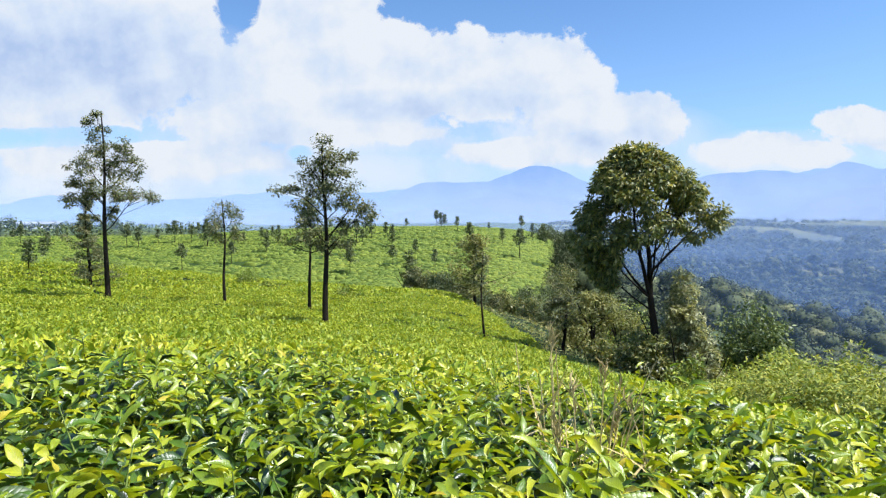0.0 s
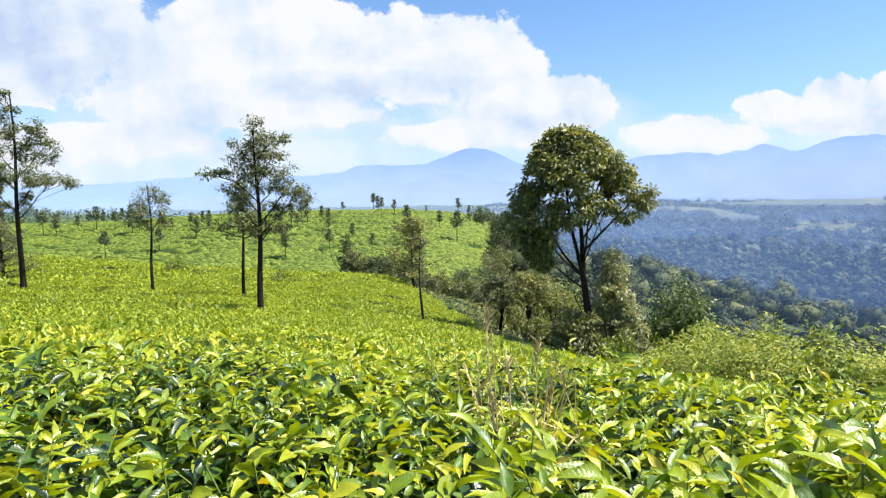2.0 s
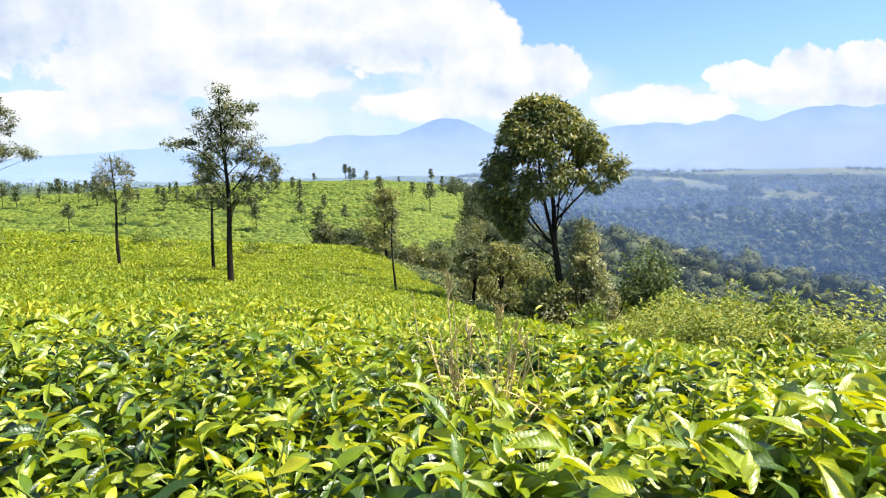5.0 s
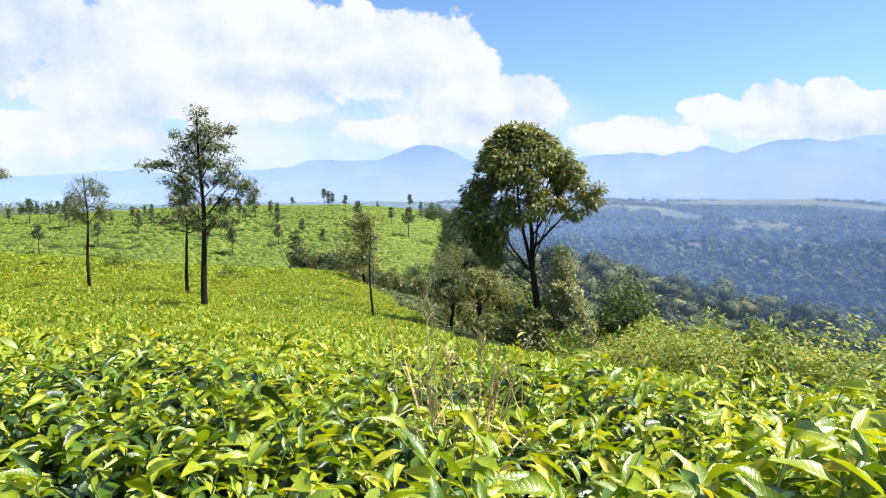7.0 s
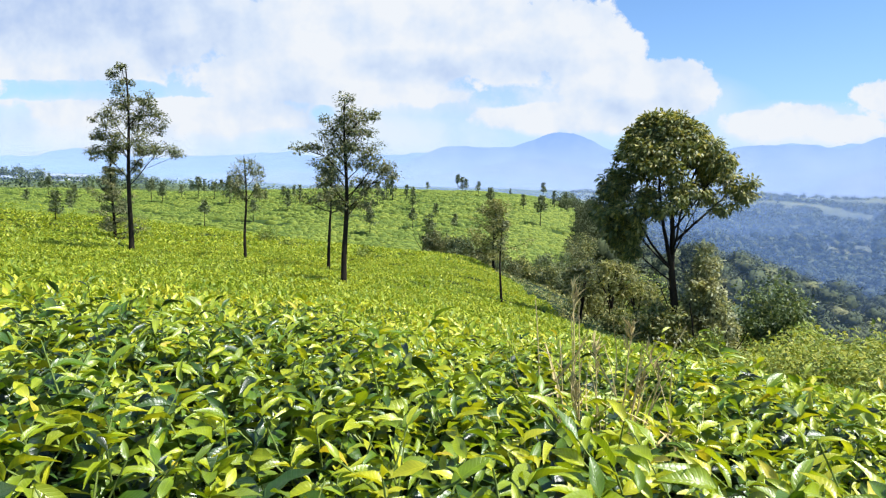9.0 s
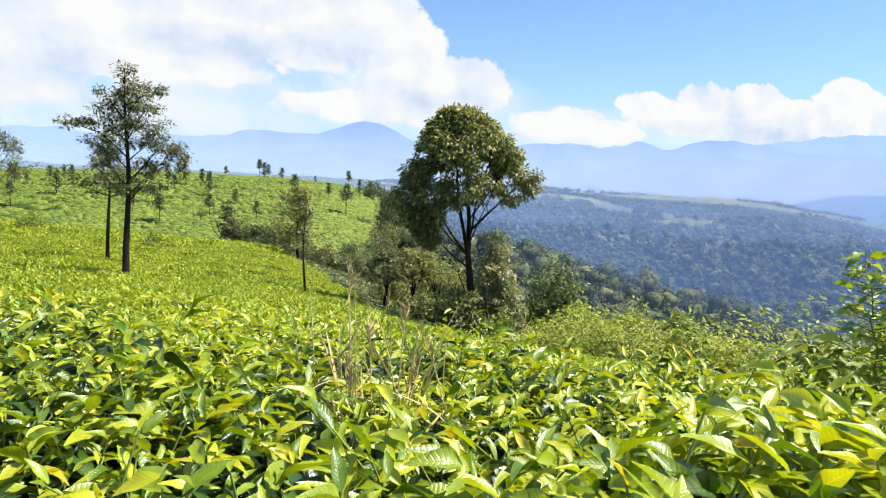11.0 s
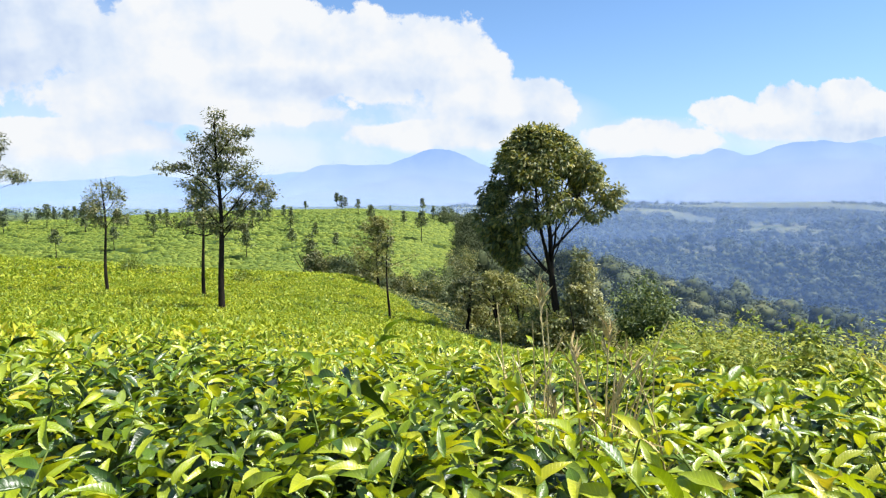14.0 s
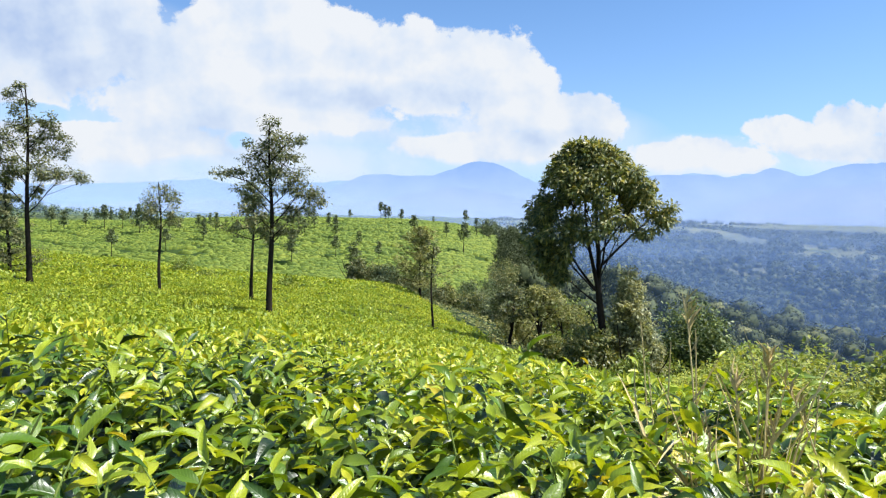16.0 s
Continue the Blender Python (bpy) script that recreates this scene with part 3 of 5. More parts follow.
def build_tea():
    rng = np.random.default_rng(3)
    # bushes close by, on a loose grid: woody stems, inner leaves, shoots and single leaves on top
    centres = [(0.4 + r * math.sin(a), 0.8 + r * math.cos(a)) for r, n in ((0.35, 3), (1.25, 4), (2.2, 6), (3.2, 8), (4.2, 10))
               for a in np.radians(np.linspace(-52, 72, n) + 6 * math.sin(9 * r))]
    cen = np.array(centres)
    # shoots: a stem with a fan of leaves, the topmost young and upright
    x, y = scatter(rng, 0.62, 4.5, -55, 75, 5000)
    sparse = (rng.random(len(x)) < 0.10) & (x < 0.6)
    x, y = x[~sparse], y[~sparse]
    # one vigorous bush with larger leaves stands close to the path
    x, y = np.append(x, 1.32 + 0.26 * rng.normal(size=70)), np.append(y, 1.50 + 0.22 * rng.normal(size=70))
    walkway = np.array([(0.5, 0.66), (0.5, 0.85), (0.54, 1.0), (0.4, 1.1), (0.2, 1.2), (0.0, 1.3)])
    far_enough = np.hypot(x[:, None] - walkway[:, 0], y[:, None] - walkway[:, 1]).min(1) > 0.62
    x, y = x[far_enough], y[far_enough]
    owner = np.argmin((x[:, None] - cen[:, 0]) ** 2 + (y[:, None] - cen[:, 1]) ** 2, 1)
    tall = rng.random(len(x)) ** 3 * 0.16
    z = height(x, y) + lumps(x, y) + rng.uniform(-0.17, 0.03, len(x)) + tall * np.clip(np.hypot(x - 0.4, y - 0.8) - 0.9, 0, 1)
    tip = np.stack([x, y, z], 1)
    lean = 0.5 * rng.normal(size=(len(x), 3)); lean[:, 2] = 1
    lean = unit(lean)
    lush = 1 + 0.24 * np.exp(-((x - 1.35) ** 2 + (y - 1.5) ** 2) / 0.25)
    young, old = [], []
    for k in range(7):
        up = k / 6
        ang = k * 2.4 + rng.uniform(0, 6.28, len(x))
        side = np.stack([np.cos(ang), np.sin(ang), np.zeros_like(ang)], 1)
        at = tip + lean * (up - 1) * (0.13 + 0.6 * tall)[:, None]
        rise = 0.05 + 1.0 * up ** 2.5 + 0.45 * rng.normal(size=len(x))
        way = side + np.array([0, 0, 1.0]) * rise[:, None]
        upv = np.array([0, 0, 1.0]) - 0.3 * side + 0.75 * ball(rng, len(x))
        L = (0.092 - 0.036 * up) * rng.uniform(0.55, 1.4, len(x)) * lush
        W = L * rng.uniform(0.28, 0.42, len(x))
        if k < 3:
            old.append((at, way, upv, L, W, owner, k))
        else:
            m = (x < 0.1) & (hash01(np.arange(len(x)), 0 * x + k, 6) < np.clip(0.45 * (0.1 - x), 0, 0.4))
            young.append((at[~m], way[~m], upv[~m], L[~m], W[~m], owner[~m], k))
            old.append((at[m], way[m], upv[m], L[m], W[m], owner[m], -1))
    xs, ys = scatter(rng, 0.4, 4.6, -60, 80, 6500)
    oz = np.stack([xs, ys, height(xs, ys) + lumps(xs, ys) - 0.09 - 0.16 * rng.random(len(xs))], 1)
    ow = ball(rng, len(xs)); ow[:, 2] = 0.35 * ow[:, 2] + 0.1
    L = 0.105 * rng.uniform(0.6, 1.3, len(xs))
    old.append((oz, ow, np.array([0, 0, 1.0]) + 0.6 * ball(rng, len(xs)), L, L * rng.uniform(0.36, 0.5, len(xs)),
                np.argmin((xs[:, None] - cen[:, 0]) ** 2 + (ys[:, None] - cen[:, 1]) ** 2, 1), -1))
    singles = [mesh_of("leaf", *leaf_template(8, d, w, 0.035, 0.06), TEA_PIECE, True, LEAF_UV) for d, w in ((0.15, 0.15), (0.35, 0.2), (0.5, 0.1))]
    for b, (bx, by) in enumerate(centres):
        gz = float(height(bx, by)) - 0.92
        bush = tagged(new("tea_bush"), "tea bush with bright young shoots over glossy dark leaves", "tea bush", "tea bushes close by")
        bush.matrix_world = pose(bx, by, gz)
        foot = np.array([bx, by, gz])
        close = math.hypot(bx - 0.4, by - 0.8) < 2.6
        fine, uv = ((BLADE_FINE, BLADE_CURL), LEAF_UV) if close else ((BLADE_LOW, BLADE_LOW_CURL), LOW_UV)
        for _ in range(4):
            a, q = rng.uniform(0, 6.28), rng.uniform(0.2, 0.4)
            line = grow_limb(rng, (0.06 * math.cos(a), 0.06 * math.sin(a), -0.02), (q * math.cos(a), q * math.sin(a), 0.75), 0.78, 0.08)
            part("stem", mesh_of("stem", *tube(line, 0.016 * np.linspace(1, 0.35, 6), 6), WOOD, True), bush)
        pieces = {"young": [], "old": []}
        for kind, rows in (("young", young), ("old", old)):
            for at, way, upv, L, W, own, k in rows:
                pick = np.flatnonzero(own == b)
                if k == 4:
                    for i in pick[:9]:
                        yv = unit(way[i]); xv = unit(np.cross(yv, upv[i])); zv = np.cross(xv, yv)
                        leaf = part("leaf", singles[i % 3], bush)
                        m = Matrix(np.column_stack([xv * W[i], yv * L[i], zv * L[i]]).tolist()).to_4x4()
                        m.translation = Vector(at[i] - foot)
                        leaf.matrix_basis = m
                    pick = pick[9:]
                if len(pick):
                    sort = rng.random(len(pick)) < 0.5
                    for tmpl, sel in ((fine[0], pick[sort]), (fine[1], pick[~sort])):
                        if len(sel):
                            pieces[kind].append(blades(tmpl, at[sel] - foot, way[sel], upv[sel], L[sel], W[sel]))
        sel = np.flatnonzero(owner == b)
        if len(sel):
            stalks = [tube(np.stack([tip[i] - foot - lean[i] * (0.22 + 0.6 * tall[i]), tip[i] - foot]), (0.0035, 0.002), 4) for i in sel[:70]]
            tagged(part("greenwood", mesh_of("greenwood", *joined(stalks), STEM, True), bush, "thin green stalks"), kind="stuff")
        if pieces["young"]:
            tagged(part("young_foliage", mesh_of("young_foliage", *joined(pieces["young"]), TEA_YOUNG, True, uv), bush, "yellow-green young leaves"), kind="stuff")
        if pieces["old"]:
            tagged(part("foliage", mesh_of("foliage", *joined(pieces["old"]), TEA_OLD, True, uv), bush, "glossy dark green mature leaves"), kind="stuff")
    # further off
    mid_y, mid_o = [], []
    x, y = scatter(rng, 4.0, 10, -52, 72, 42000)
    ok = in_field(x, y)
    x, y = x[ok], y[ok]
    s = rng.random(len(x)) < 0.62
    mid_y.append(tea_leaves(rng, x[s], y[s], 0.06 * rng.random(s.sum()) - 0.05, BLADE_MID, 0.09, 1.4))
    mid_o.append(tea_leaves(rng, x[~s], y[~s], 0.05 + 0.10 * rng.random((~s).sum()), BLADE_MID, 0.12, 0.4))
    x, y = scatter(rng, 10, 26, -50, 40, 170000)
    ok = in_field(x, y)
    x, y = x[ok], y[ok]
    far = [tea_leaves(rng, x, y, 0.16 * rng.random(len(x)) - 0.05, BLADE_FLAT, 0.115, 1.0)]
    x, y = scatter(rng, 26, 62, -50, 28, 230000)
    ok = in_field(x, y)
    x, y = x[ok], y[ok]
    more = [tea_leaves(rng, x, y, 0.2 * rng.random(len(x)) - 0.05, BLADE_FLAT, 0.20, 0.8)]
    x, y = scatter(rng, 62, 118, -50, 14, 120000)
    ok = in_field(x, y)
    x, y = x[ok], y[ok]
    more.append(tea_leaves(rng, x, y, 0.25 * rng.random(len(x)) - 0.05, BLADE_FLAT, 0.38, 0.6))
    # the same field behind and beside
    x, y = scatter(rng, 0.25, 9, 70, 306, 24000)
    x2, y2 = scatter(rng, 9, 60, 70, 310, 22000)
    back = [tea_leaves(rng, x, y, 0.14 * rng.random(len(x)) - 0.01, BLADE_MID, 0.12, 0.8), tea_leaves(rng, x2, y2, 0.2 * rng.random(len(x2)), BLADE_MID, 0.4, 0.6)]
    tagged(new("tea_field", mesh_of("tea_field", *joined(back), MID_YOUNG, True)), "bright green tea field behind on the top of the hill", "tea field", kind="stuff")
    tagged(new("tea_shoots", mesh_of("tea_shoots", *joined(mid_y), MID_YOUNG, True)), "bright yellow-green tea shoots further down the slope", "tea leaves", kind="stuff")
    tagged(new("tea_leaves", mesh_of("tea_leaves", *joined(mid_o), MID_OLD, True)), "dark green tea leaves further down the slope", "tea leaves", kind="stuff")
    tagged(new("tea_field", mesh_of("tea_field", *joined(far + more), TEA_FIELD, True)), "bright green plucked tea field falling away down the hill", "tea field", kind="stuff")


build_tea()


def domes(rng, at, radius, tall, stretch=2.0):
    """Low rounded bushes of six sides."""
    n = len(at)
    a = np.linspace(0, 2 * np.pi, 7)[:6]
    ring = np.stack([np.cos(a), np.sin(a), 0 * a], 1)
    v = np.zeros((n, 13, 3))
    wob = rng.uniform(0.75, 1.25, (n, 6, 1))
    ring = ring * np.array([stretch, 0.8, 1])
    v[:, :6] = at[:, None] + ring * radius[:, None, None] * wob - np.array([0, 0, 0.35])
    v[:, 6:12] = at[:, None] + ring * radius[:, None, None] * 0.72 * wob[:, ::-1] + np.array([0, 0, 1.0]) * (tall[:, None, None] * rng.uniform(0.6, 1.0, (n, 6, 1)))
    v[:, 12] = at + np.array([0, 0, 1.0]) * tall[:, None] * 1.15
    q = np.arange(6)
    side = np.stack([q, (q + 1) % 6, 6 + (q + 1) % 6, 6 + q], 1)
    cap = np.array([(6, 7, 8, 12), (8, 9, 10, 12), (10, 11, 6, 12)])
    f = np.concatenate([side, cap])
    return v.reshape(-1, 3), (f[None] + 13 * np.arange(n)[:, None, None]).reshape(-1, 4)


def build_far_hill():
    """Tea bushes on the hill across the gully, with paths along the contours."""
    rng = np.random.default_rng(8)
    # Added sheet that fills gaps and paths with the green of shaded growth.
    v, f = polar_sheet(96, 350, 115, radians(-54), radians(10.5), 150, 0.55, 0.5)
    tagged(new("hill_tea_bed", mesh_of("hill_tea_bed", v, f, HILL_SHADE_BED, True)), "dark green sheet painted as shaded growth between the tea bushes across the gully", "tea bushes", kind="stuff")
    n = 118000
    r, a = np.sqrt(rng.uniform(100 ** 2, 335 ** 2, n)), np.radians(rng.uniform(-52, 11, n))
    x, y = r * np.sin(a), r * np.cos(a)
    z = height(x, y)
    row = z / 1.5 + 1.6 * fbm(x / 30, y / 30, 12) + 0.02 * x
    path = (np.abs(row - np.round(row)) < 0.10) & (fbm(x / 40, y / 40, 17) > 0.43)
    lane = y / 6.0 + 3.2 * fbm(x / 45, y / 45, 18) + 0.025 * x
    gap = (lane - np.floor(lane) < 0.26) & (fbm(x / 12, y / 12, 19) > 0.40)
    keep = ~path & ~gap & (fbm(x / 9, y / 9, 15) < 0.74) & (x < 0.175 * y)
    x, y, z = x[keep], y[keep], z[keep]
    got = domes(rng, np.stack([x, y, z - 0.5], 1), rng.uniform(0.4, 0.85, len(x)), rng.uniform(0.3, 0.7, len(x)), 1.6)
    tagged(new("hill_tea_field", mesh_of("hill_tea_field", *got, TEA_FAR, True)), "sunlit green tea bushes with paths on the hill across the gully", "tea field", kind="stuff")


build_far_hill()


# ---- trees ----
def crown_leaves(rng, centres, sizes, per, leaf, material, name, flat=0.7, soft=0.45):
    template = BLADE_MID if leaf < 0.2 else BLADE_FLAT
    c = np.repeat(np.asarray(centres), per, 0)
    s = np.repeat(np.asarray(sizes), per)
    off = ball(rng, len(c)) * (rng.random(len(c)) ** soft)[:, None] * s[:, None]
    off[:, 2] *= flat
    way = unit(off) + 0.7 * ball(rng, len(c)); way[:, 2] -= 0.15
    up = np.array([0, 0, 0.8]) + unit(off) * 0.5 + 0.6 * ball(rng, len(c))
    L = leaf * rng.uniform(0.6, 1.4, len(c))
    return mesh_of(name, *blades(template, c + off, way, up, L, L * rng.uniform(0.4, 0.6, len(c))), material, False)


def silver_oak(x, y, tall, trunk, bare, spread, seed, leaf=0.17, per=42, label="slender silver oak with a dark trunk standing in the tea", lean=(0, 0), clumps=46, group="", leaves=OAK_LEAF):
    """A tall shade tree: bare dark trunk, tiers of feathery branches."""
    rng = np.random.default_rng(seed)
    z = float(height(x, y)) - 0.95
    tree = tagged(new("silver_oak"), label, "tree", group)
    tree.matrix_world = pose(x, y, z)
    s = np.linspace(0, 1, 9)
    line = np.stack([lean[0] * s * tall + 0.10 * np.sin(s * 5 + seed), lean[1] * s * tall + 0.08 * np.sin(s * 4 + 2 * seed), s * tall], 1)
    line[:, :2] -= line[0, :2]
    part("trunk", mesh_of("trunk", *tube(line, trunk * (1 - 0.82 * s) * (1 + 0.35 * np.exp(-s * 25)), 9), BARK, True), tree)
    centres, sizes, limbs = [], [], []
    for k in range(clumps // 2):
        h = bare + (1 - bare) * 0.97 * ((k + rng.random()) / (clumps / 2)) ** 1.15
        a = k * 2.4 + rng.uniform(-0.5, 0.5)
        frac = (h - bare) / (1 - bare)
        reach = spread * (1.0 - 0.80 * frac) * rng.choice((0.35, 0.7, 1.0, 1.25))
        p0 = np.array([np.interp(h, s, line[:, 0]), np.interp(h, s, line[:, 1]), h * tall])
        limb = grow_limb(rng, p0, (math.cos(a), math.sin(a), 0.20 + 0.7 * frac), reach, 0.12)
        limbs.append(tube(limb, trunk * 0.30 * (1.1 - 0.6 * frac) * np.linspace(1, 0.2, 6), 5))
        for q in (2, 3, 4, 5):
            centres.append(limb[q] + 0.12 * rng.normal(size=3)); sizes.append(spread * rng.uniform(0.10, 0.26) * (1.1 - 0.5 * frac) * (1.5 if leaves is HILL_LEAF else 1.0))
    centres.append(line[-1]); sizes.append(spread * 0.22)
    for lv, lf in limbs:
        part("limb", mesh_of("limb", lv, lf, BARK, True), tree)
    part("crown", crown_leaves(rng, centres, sizes, int(per * (1.0 if leaves is HILL_LEAF else 0.6)), leaf, leaves, "crown", 0.42), tree, "feathery grey-green leaves in tiers")
    return tree


def lobed_oak(x, y, tall, trunk, lobes, seed, leaf, per, label, bend=0.0):
    """A tall shade tree whose crown is a few separate feathery masses. lobes: aside, height, half width, half height of each."""
    rng = np.random.default_rng(seed)
    tree = tagged(new("silver_oak"), label, "tree")
    tree.matrix_world = pose(x, y, float(height(x, y)) - 0.95)
    s = np.linspace(0, 1, 11)
    line = np.stack([bend * np.sin(3 * s) + 0.06 * np.sin(s * 9 + seed), 0.08 * np.sin(s * 6 + 2 * seed), s * tall], 1)
    line[:, :2] -= line[0, :2]
    part("trunk", mesh_of("trunk", *tube(line, trunk * (1 - 0.80 * s) * (1 + 0.4 * np.exp(-s * 25)), 10), BARK, True), tree)
    centres, sizes = [], []
    for k, (dx, h, rx, rz) in enumerate(lobes):
        aside = np.array([dx, rng.uniform(-0.7, 0.7) * (0.4 + rx), h])
        foot = np.clip((h - 0.75 * abs(dx) - 0.6 * rz) / tall, 0.1, 0.96)
        p0 = np.array([np.interp(foot, s, line[:, j]) for j in range(3)])
        limb = grow_limb(rng, p0, aside - p0, np.linalg.norm(aside - p0) + 0.4 * rx, 0.05)
        ob = part("limb", mesh_of("limb", *tube(limb, trunk * 0.20 * np.linspace(1, 0.22, 6), 6), BARK, True), tree)
        n = int(4 + 6 * rx * rz + 4 * rx)
        c = ball(rng, n) * (rng.random(n) ** 0.45)[:, None] * np.array([1.25 * rx, 1.0 * rx, 1.2 * rz]) + aside
        for q in c[:5]:
            a = limb[rng.integers(2, 6)]
            part("twig", mesh_of("twig", *tube(np.stack([a, 0.5 * (a + q) + 0.06 * rng.normal(size=3), q]), trunk * 0.09 * np.array([1, 0.7, 0.35]), 4), BARK, True), ob)
        centres.append(c); sizes.append(rng.uniform(0.30, 0.72, n) * (0.55 + 0.45 * min(rx, 1.2)))
    part("crown", crown_leaves(rng, np.concatenate(centres), np.concatenate(sizes), per, leaf, OAK_LEAF, "crown", 0.65, 0.7), tree, "feathery grey-green leaves in loose separate masses")
    return tree


def round_tree(x, y, tall, trunk, rx, rz, cz, seed, leaf, per, clumps, name="broadleaf_tree", label="", leafmat=BIG_LEAF, stems=3, cx=0.0, fork=0.35):
    """A broad tree: a trunk that forks into rising limbs under one egg-shaped crown."""
    rng = np.random.default_rng(seed)
    z = float(height(x, y)) - 0.95
    tree = tagged(new(name), label, "tree")
    tree.matrix_world = pose(x, y, z)
    top = np.array([cx, 0, cz])
    s = np.linspace(0, 1, 7)
    f = np.array([cx * 0.25, 0, tall * fork])
    line = f * s[:, None] + np.stack([0.10 * np.sin(s * 4 + seed) * s, 0.08 * np.sin(s * 5) * s, 0 * s], 1)
    part("trunk", mesh_of("trunk", *tube(line, trunk * (1 - 0.35 * s) * (1 + 0.5 * np.exp(-s * 9)), 10), BARK, True), tree)
    for k in range(stems):
        a = 6.283 * k / stems + rng.uniform(-0.3, 0.3)
        end = top + np.array([math.cos(a) * rx * 0.45, math.sin(a) * rx * 0.45, rz * rng.uniform(0.25, 0.6)])
        limb = grow_limb(rng, line[-1], end - line[-1], np.linalg.norm(end - line[-1]), 0.07, 8)
        ob = part("limb", mesh_of("limb", *tube(limb, trunk * 0.55 * np.linspace(1, 0.22, 8), 7), BARK, True), tree)
        for q in (2, 3, 4, 5):
            w = unit(rng.normal(size=3) + np.array([math.cos(a), math.sin(a), 0.3]))
            twig = grow_limb(rng, limb[q], w, rx * rng.uniform(0.4, 0.8), 0.15, 6)
            part("branch", mesh_of("branch", *tube(twig, trunk * 0.22 * np.linspace(1, 0.2, 6), 5), BARK, True), ob)
    d = ball(rng, clumps)
    rr = rng.random(clumps) ** 0.30
    shape = d * rr[:, None] * np.array([rx, rx, rz]) * (0.86 + 0.22 * rng.random(clumps))[:, None]
    lump = np.sin(3.1 * d[:, 0] + seed) * np.sin(3.7 * d[:, 1] + 2 * seed) + np.sin(4.3 * d[:, 2] + 1.1 * seed + 2 * d[:, 0])
    shape *= (0.98 + 0.05 * lump)[:, None]
    shape[:, :2] *= np.clip(0.92 - 0.30 * shape[:, 2:3] / rz, 0.5, 1.12)
    shape[:, 2] = np.maximum(shape[:, 2], -0.72 * rz)
    part("crown", crown_leaves(rng, top + shape, rx * rng.uniform(0.10, 0.22, clumps), per, leaf, leafmat, "crown", 0.8), tree, "dense glossy leaves, sunlit and yellowish on one side")
    return tree


def tall_tree(x, y, seed):
    """A tall tree: bare trunk, rising limbs and a dome of drooping leaves that hangs lower on one side."""
    rng = np.random.default_rng(seed)
    tree = tagged(new("broadleaf_tree"), "tall leafy tree with a domed crown above undergrowth", "tree")
    tree.matrix_world = pose(x, y, float(height(x, y)) - 0.95)
    s = np.linspace(0, 1, 9)
    line = np.stack([0.10 * np.sin(4 * s) - 0.35 * s, 0.10 * s, 5.4 * s], 1)
    part("trunk", mesh_of("trunk", *tube(line, 0.27 * (1 - 0.38 * s) * (1 + 0.5 * np.exp(-s * 9)), 12), BARK, True), tree)
    fork = line[-1]
    # one leader carries on to the top; the other limbs leave it or the trunk at their own heights
    leader = grow_limb(rng, fork, (0.0, 0.05, 1.0), 7.4, 0.04, 12)
    part("limb", mesh_of("limb", *tube(leader, 0.16 * np.linspace(1, 0.2, 12), 8), BARK, True), tree)
    ends = ((-2.3, -0.3, 11.6, 0.12, 0), (2.9, 0.3, 9.6, 0.085, 2), (-4.2, 0.5, 9.0, 0.075, 0), (-1.2, -2.7, 10.4, 0.07, 1), (0.2, 2.8, 10.4, 0.07, 2), (-3.6, -1.0, 7.6, 0.06, 0), (1.2, -1.4, 11.8, 0.07, 4), (-3.0, 1.2, 6.2, 0.05, -1), (2.2, 1.0, 10.9, 0.06, 3), (1.5, -0.6, 8.9, 0.045, 1))
    for ex, ey, ez, thick, at in ends:
        end = np.array((ex, ey, ez))
        low = line[-2] if at < 0 else leader[at]
        limb = grow_limb(rng, low, end - low, np.linalg.norm(end - low), 0.06, 10)
        limb += np.outer(np.sin(np.linspace(0, math.pi, 10)), (0, 0, 0.25 - 0.07 * abs(ex)))
        ob = part("limb", mesh_of("limb", *tube(limb, thick * np.linspace(1, 0.25, 10), 8), BARK, True), tree)
        for q in (3, 4, 5, 6, 7, 8):
            w = unit(rng.normal(size=3) * 0.7 + unit(end - low) + np.array([limb[q, 0], limb[q, 1], 0]) * 0.2)
            twig = grow_limb(rng, limb[q], w, rng.uniform(1.0, 2.0), 0.15, 6)
            part("branch", mesh_of("branch", *tube(twig, thick * 0.32 * np.linspace(1, 0.25, 6), 5), BARK, True), ob)
    n = 1550
    h = 5.6 + 7.6 * rng.random(n) ** 0.85
    west = np.interp(h, (5.3, 6.3, 7.5, 8.5, 9.7, 11.0, 12.2, 12.8, 13.3), (-2.2, -3.0, -4.1, -4.6, -4.6, -4.0, -3.1, -2.7, -2.2))
    east = np.interp(h, (5.3, 6.3, 7.5, 8.3, 8.9, 9.6, 10.3, 11.2, 12.2, 13.3), (-1.6, -1.3, -0.3, 1.1, 2.9, 3.6, 3.1, 2.2, 1.1, -0.1))
    mid, wide = 0.5 * (west + east), 0.5 * (east - west)
    a = rng.uniform(0, 6.283, n)
    r = rng.random(n) ** 0.40
    lump = 0.95 + 0.07 * np.sin(3 * a + 1.3 * h) * np.sin(1.7 * h + 2 * a)
    deep = np.maximum(wide, 1.2) * np.interp(h, (5.3, 7.5, 13.3), (0.8, 1.0, 1.0))
    c = np.stack([mid + wide * lump * r * np.cos(a), np.minimum(deep, 3.9) * lump * r * np.sin(a), h], 1)
    hollow = (r < 0.55) & (h < 11.0) | (c[:, 0] > -2.6) & (c[:, 0] < 0.9) & (h < 8.4)
    gap = fbm(c[:, 0] * 0.75 + 0.4 * c[:, 1] + 9, h * 0.75 - 0.3 * c[:, 1], 77, 2) < 0.445
    thin = (c[:, 0] > -0.9) & (h < 11.5) & (rng.random(n) < 0.35)
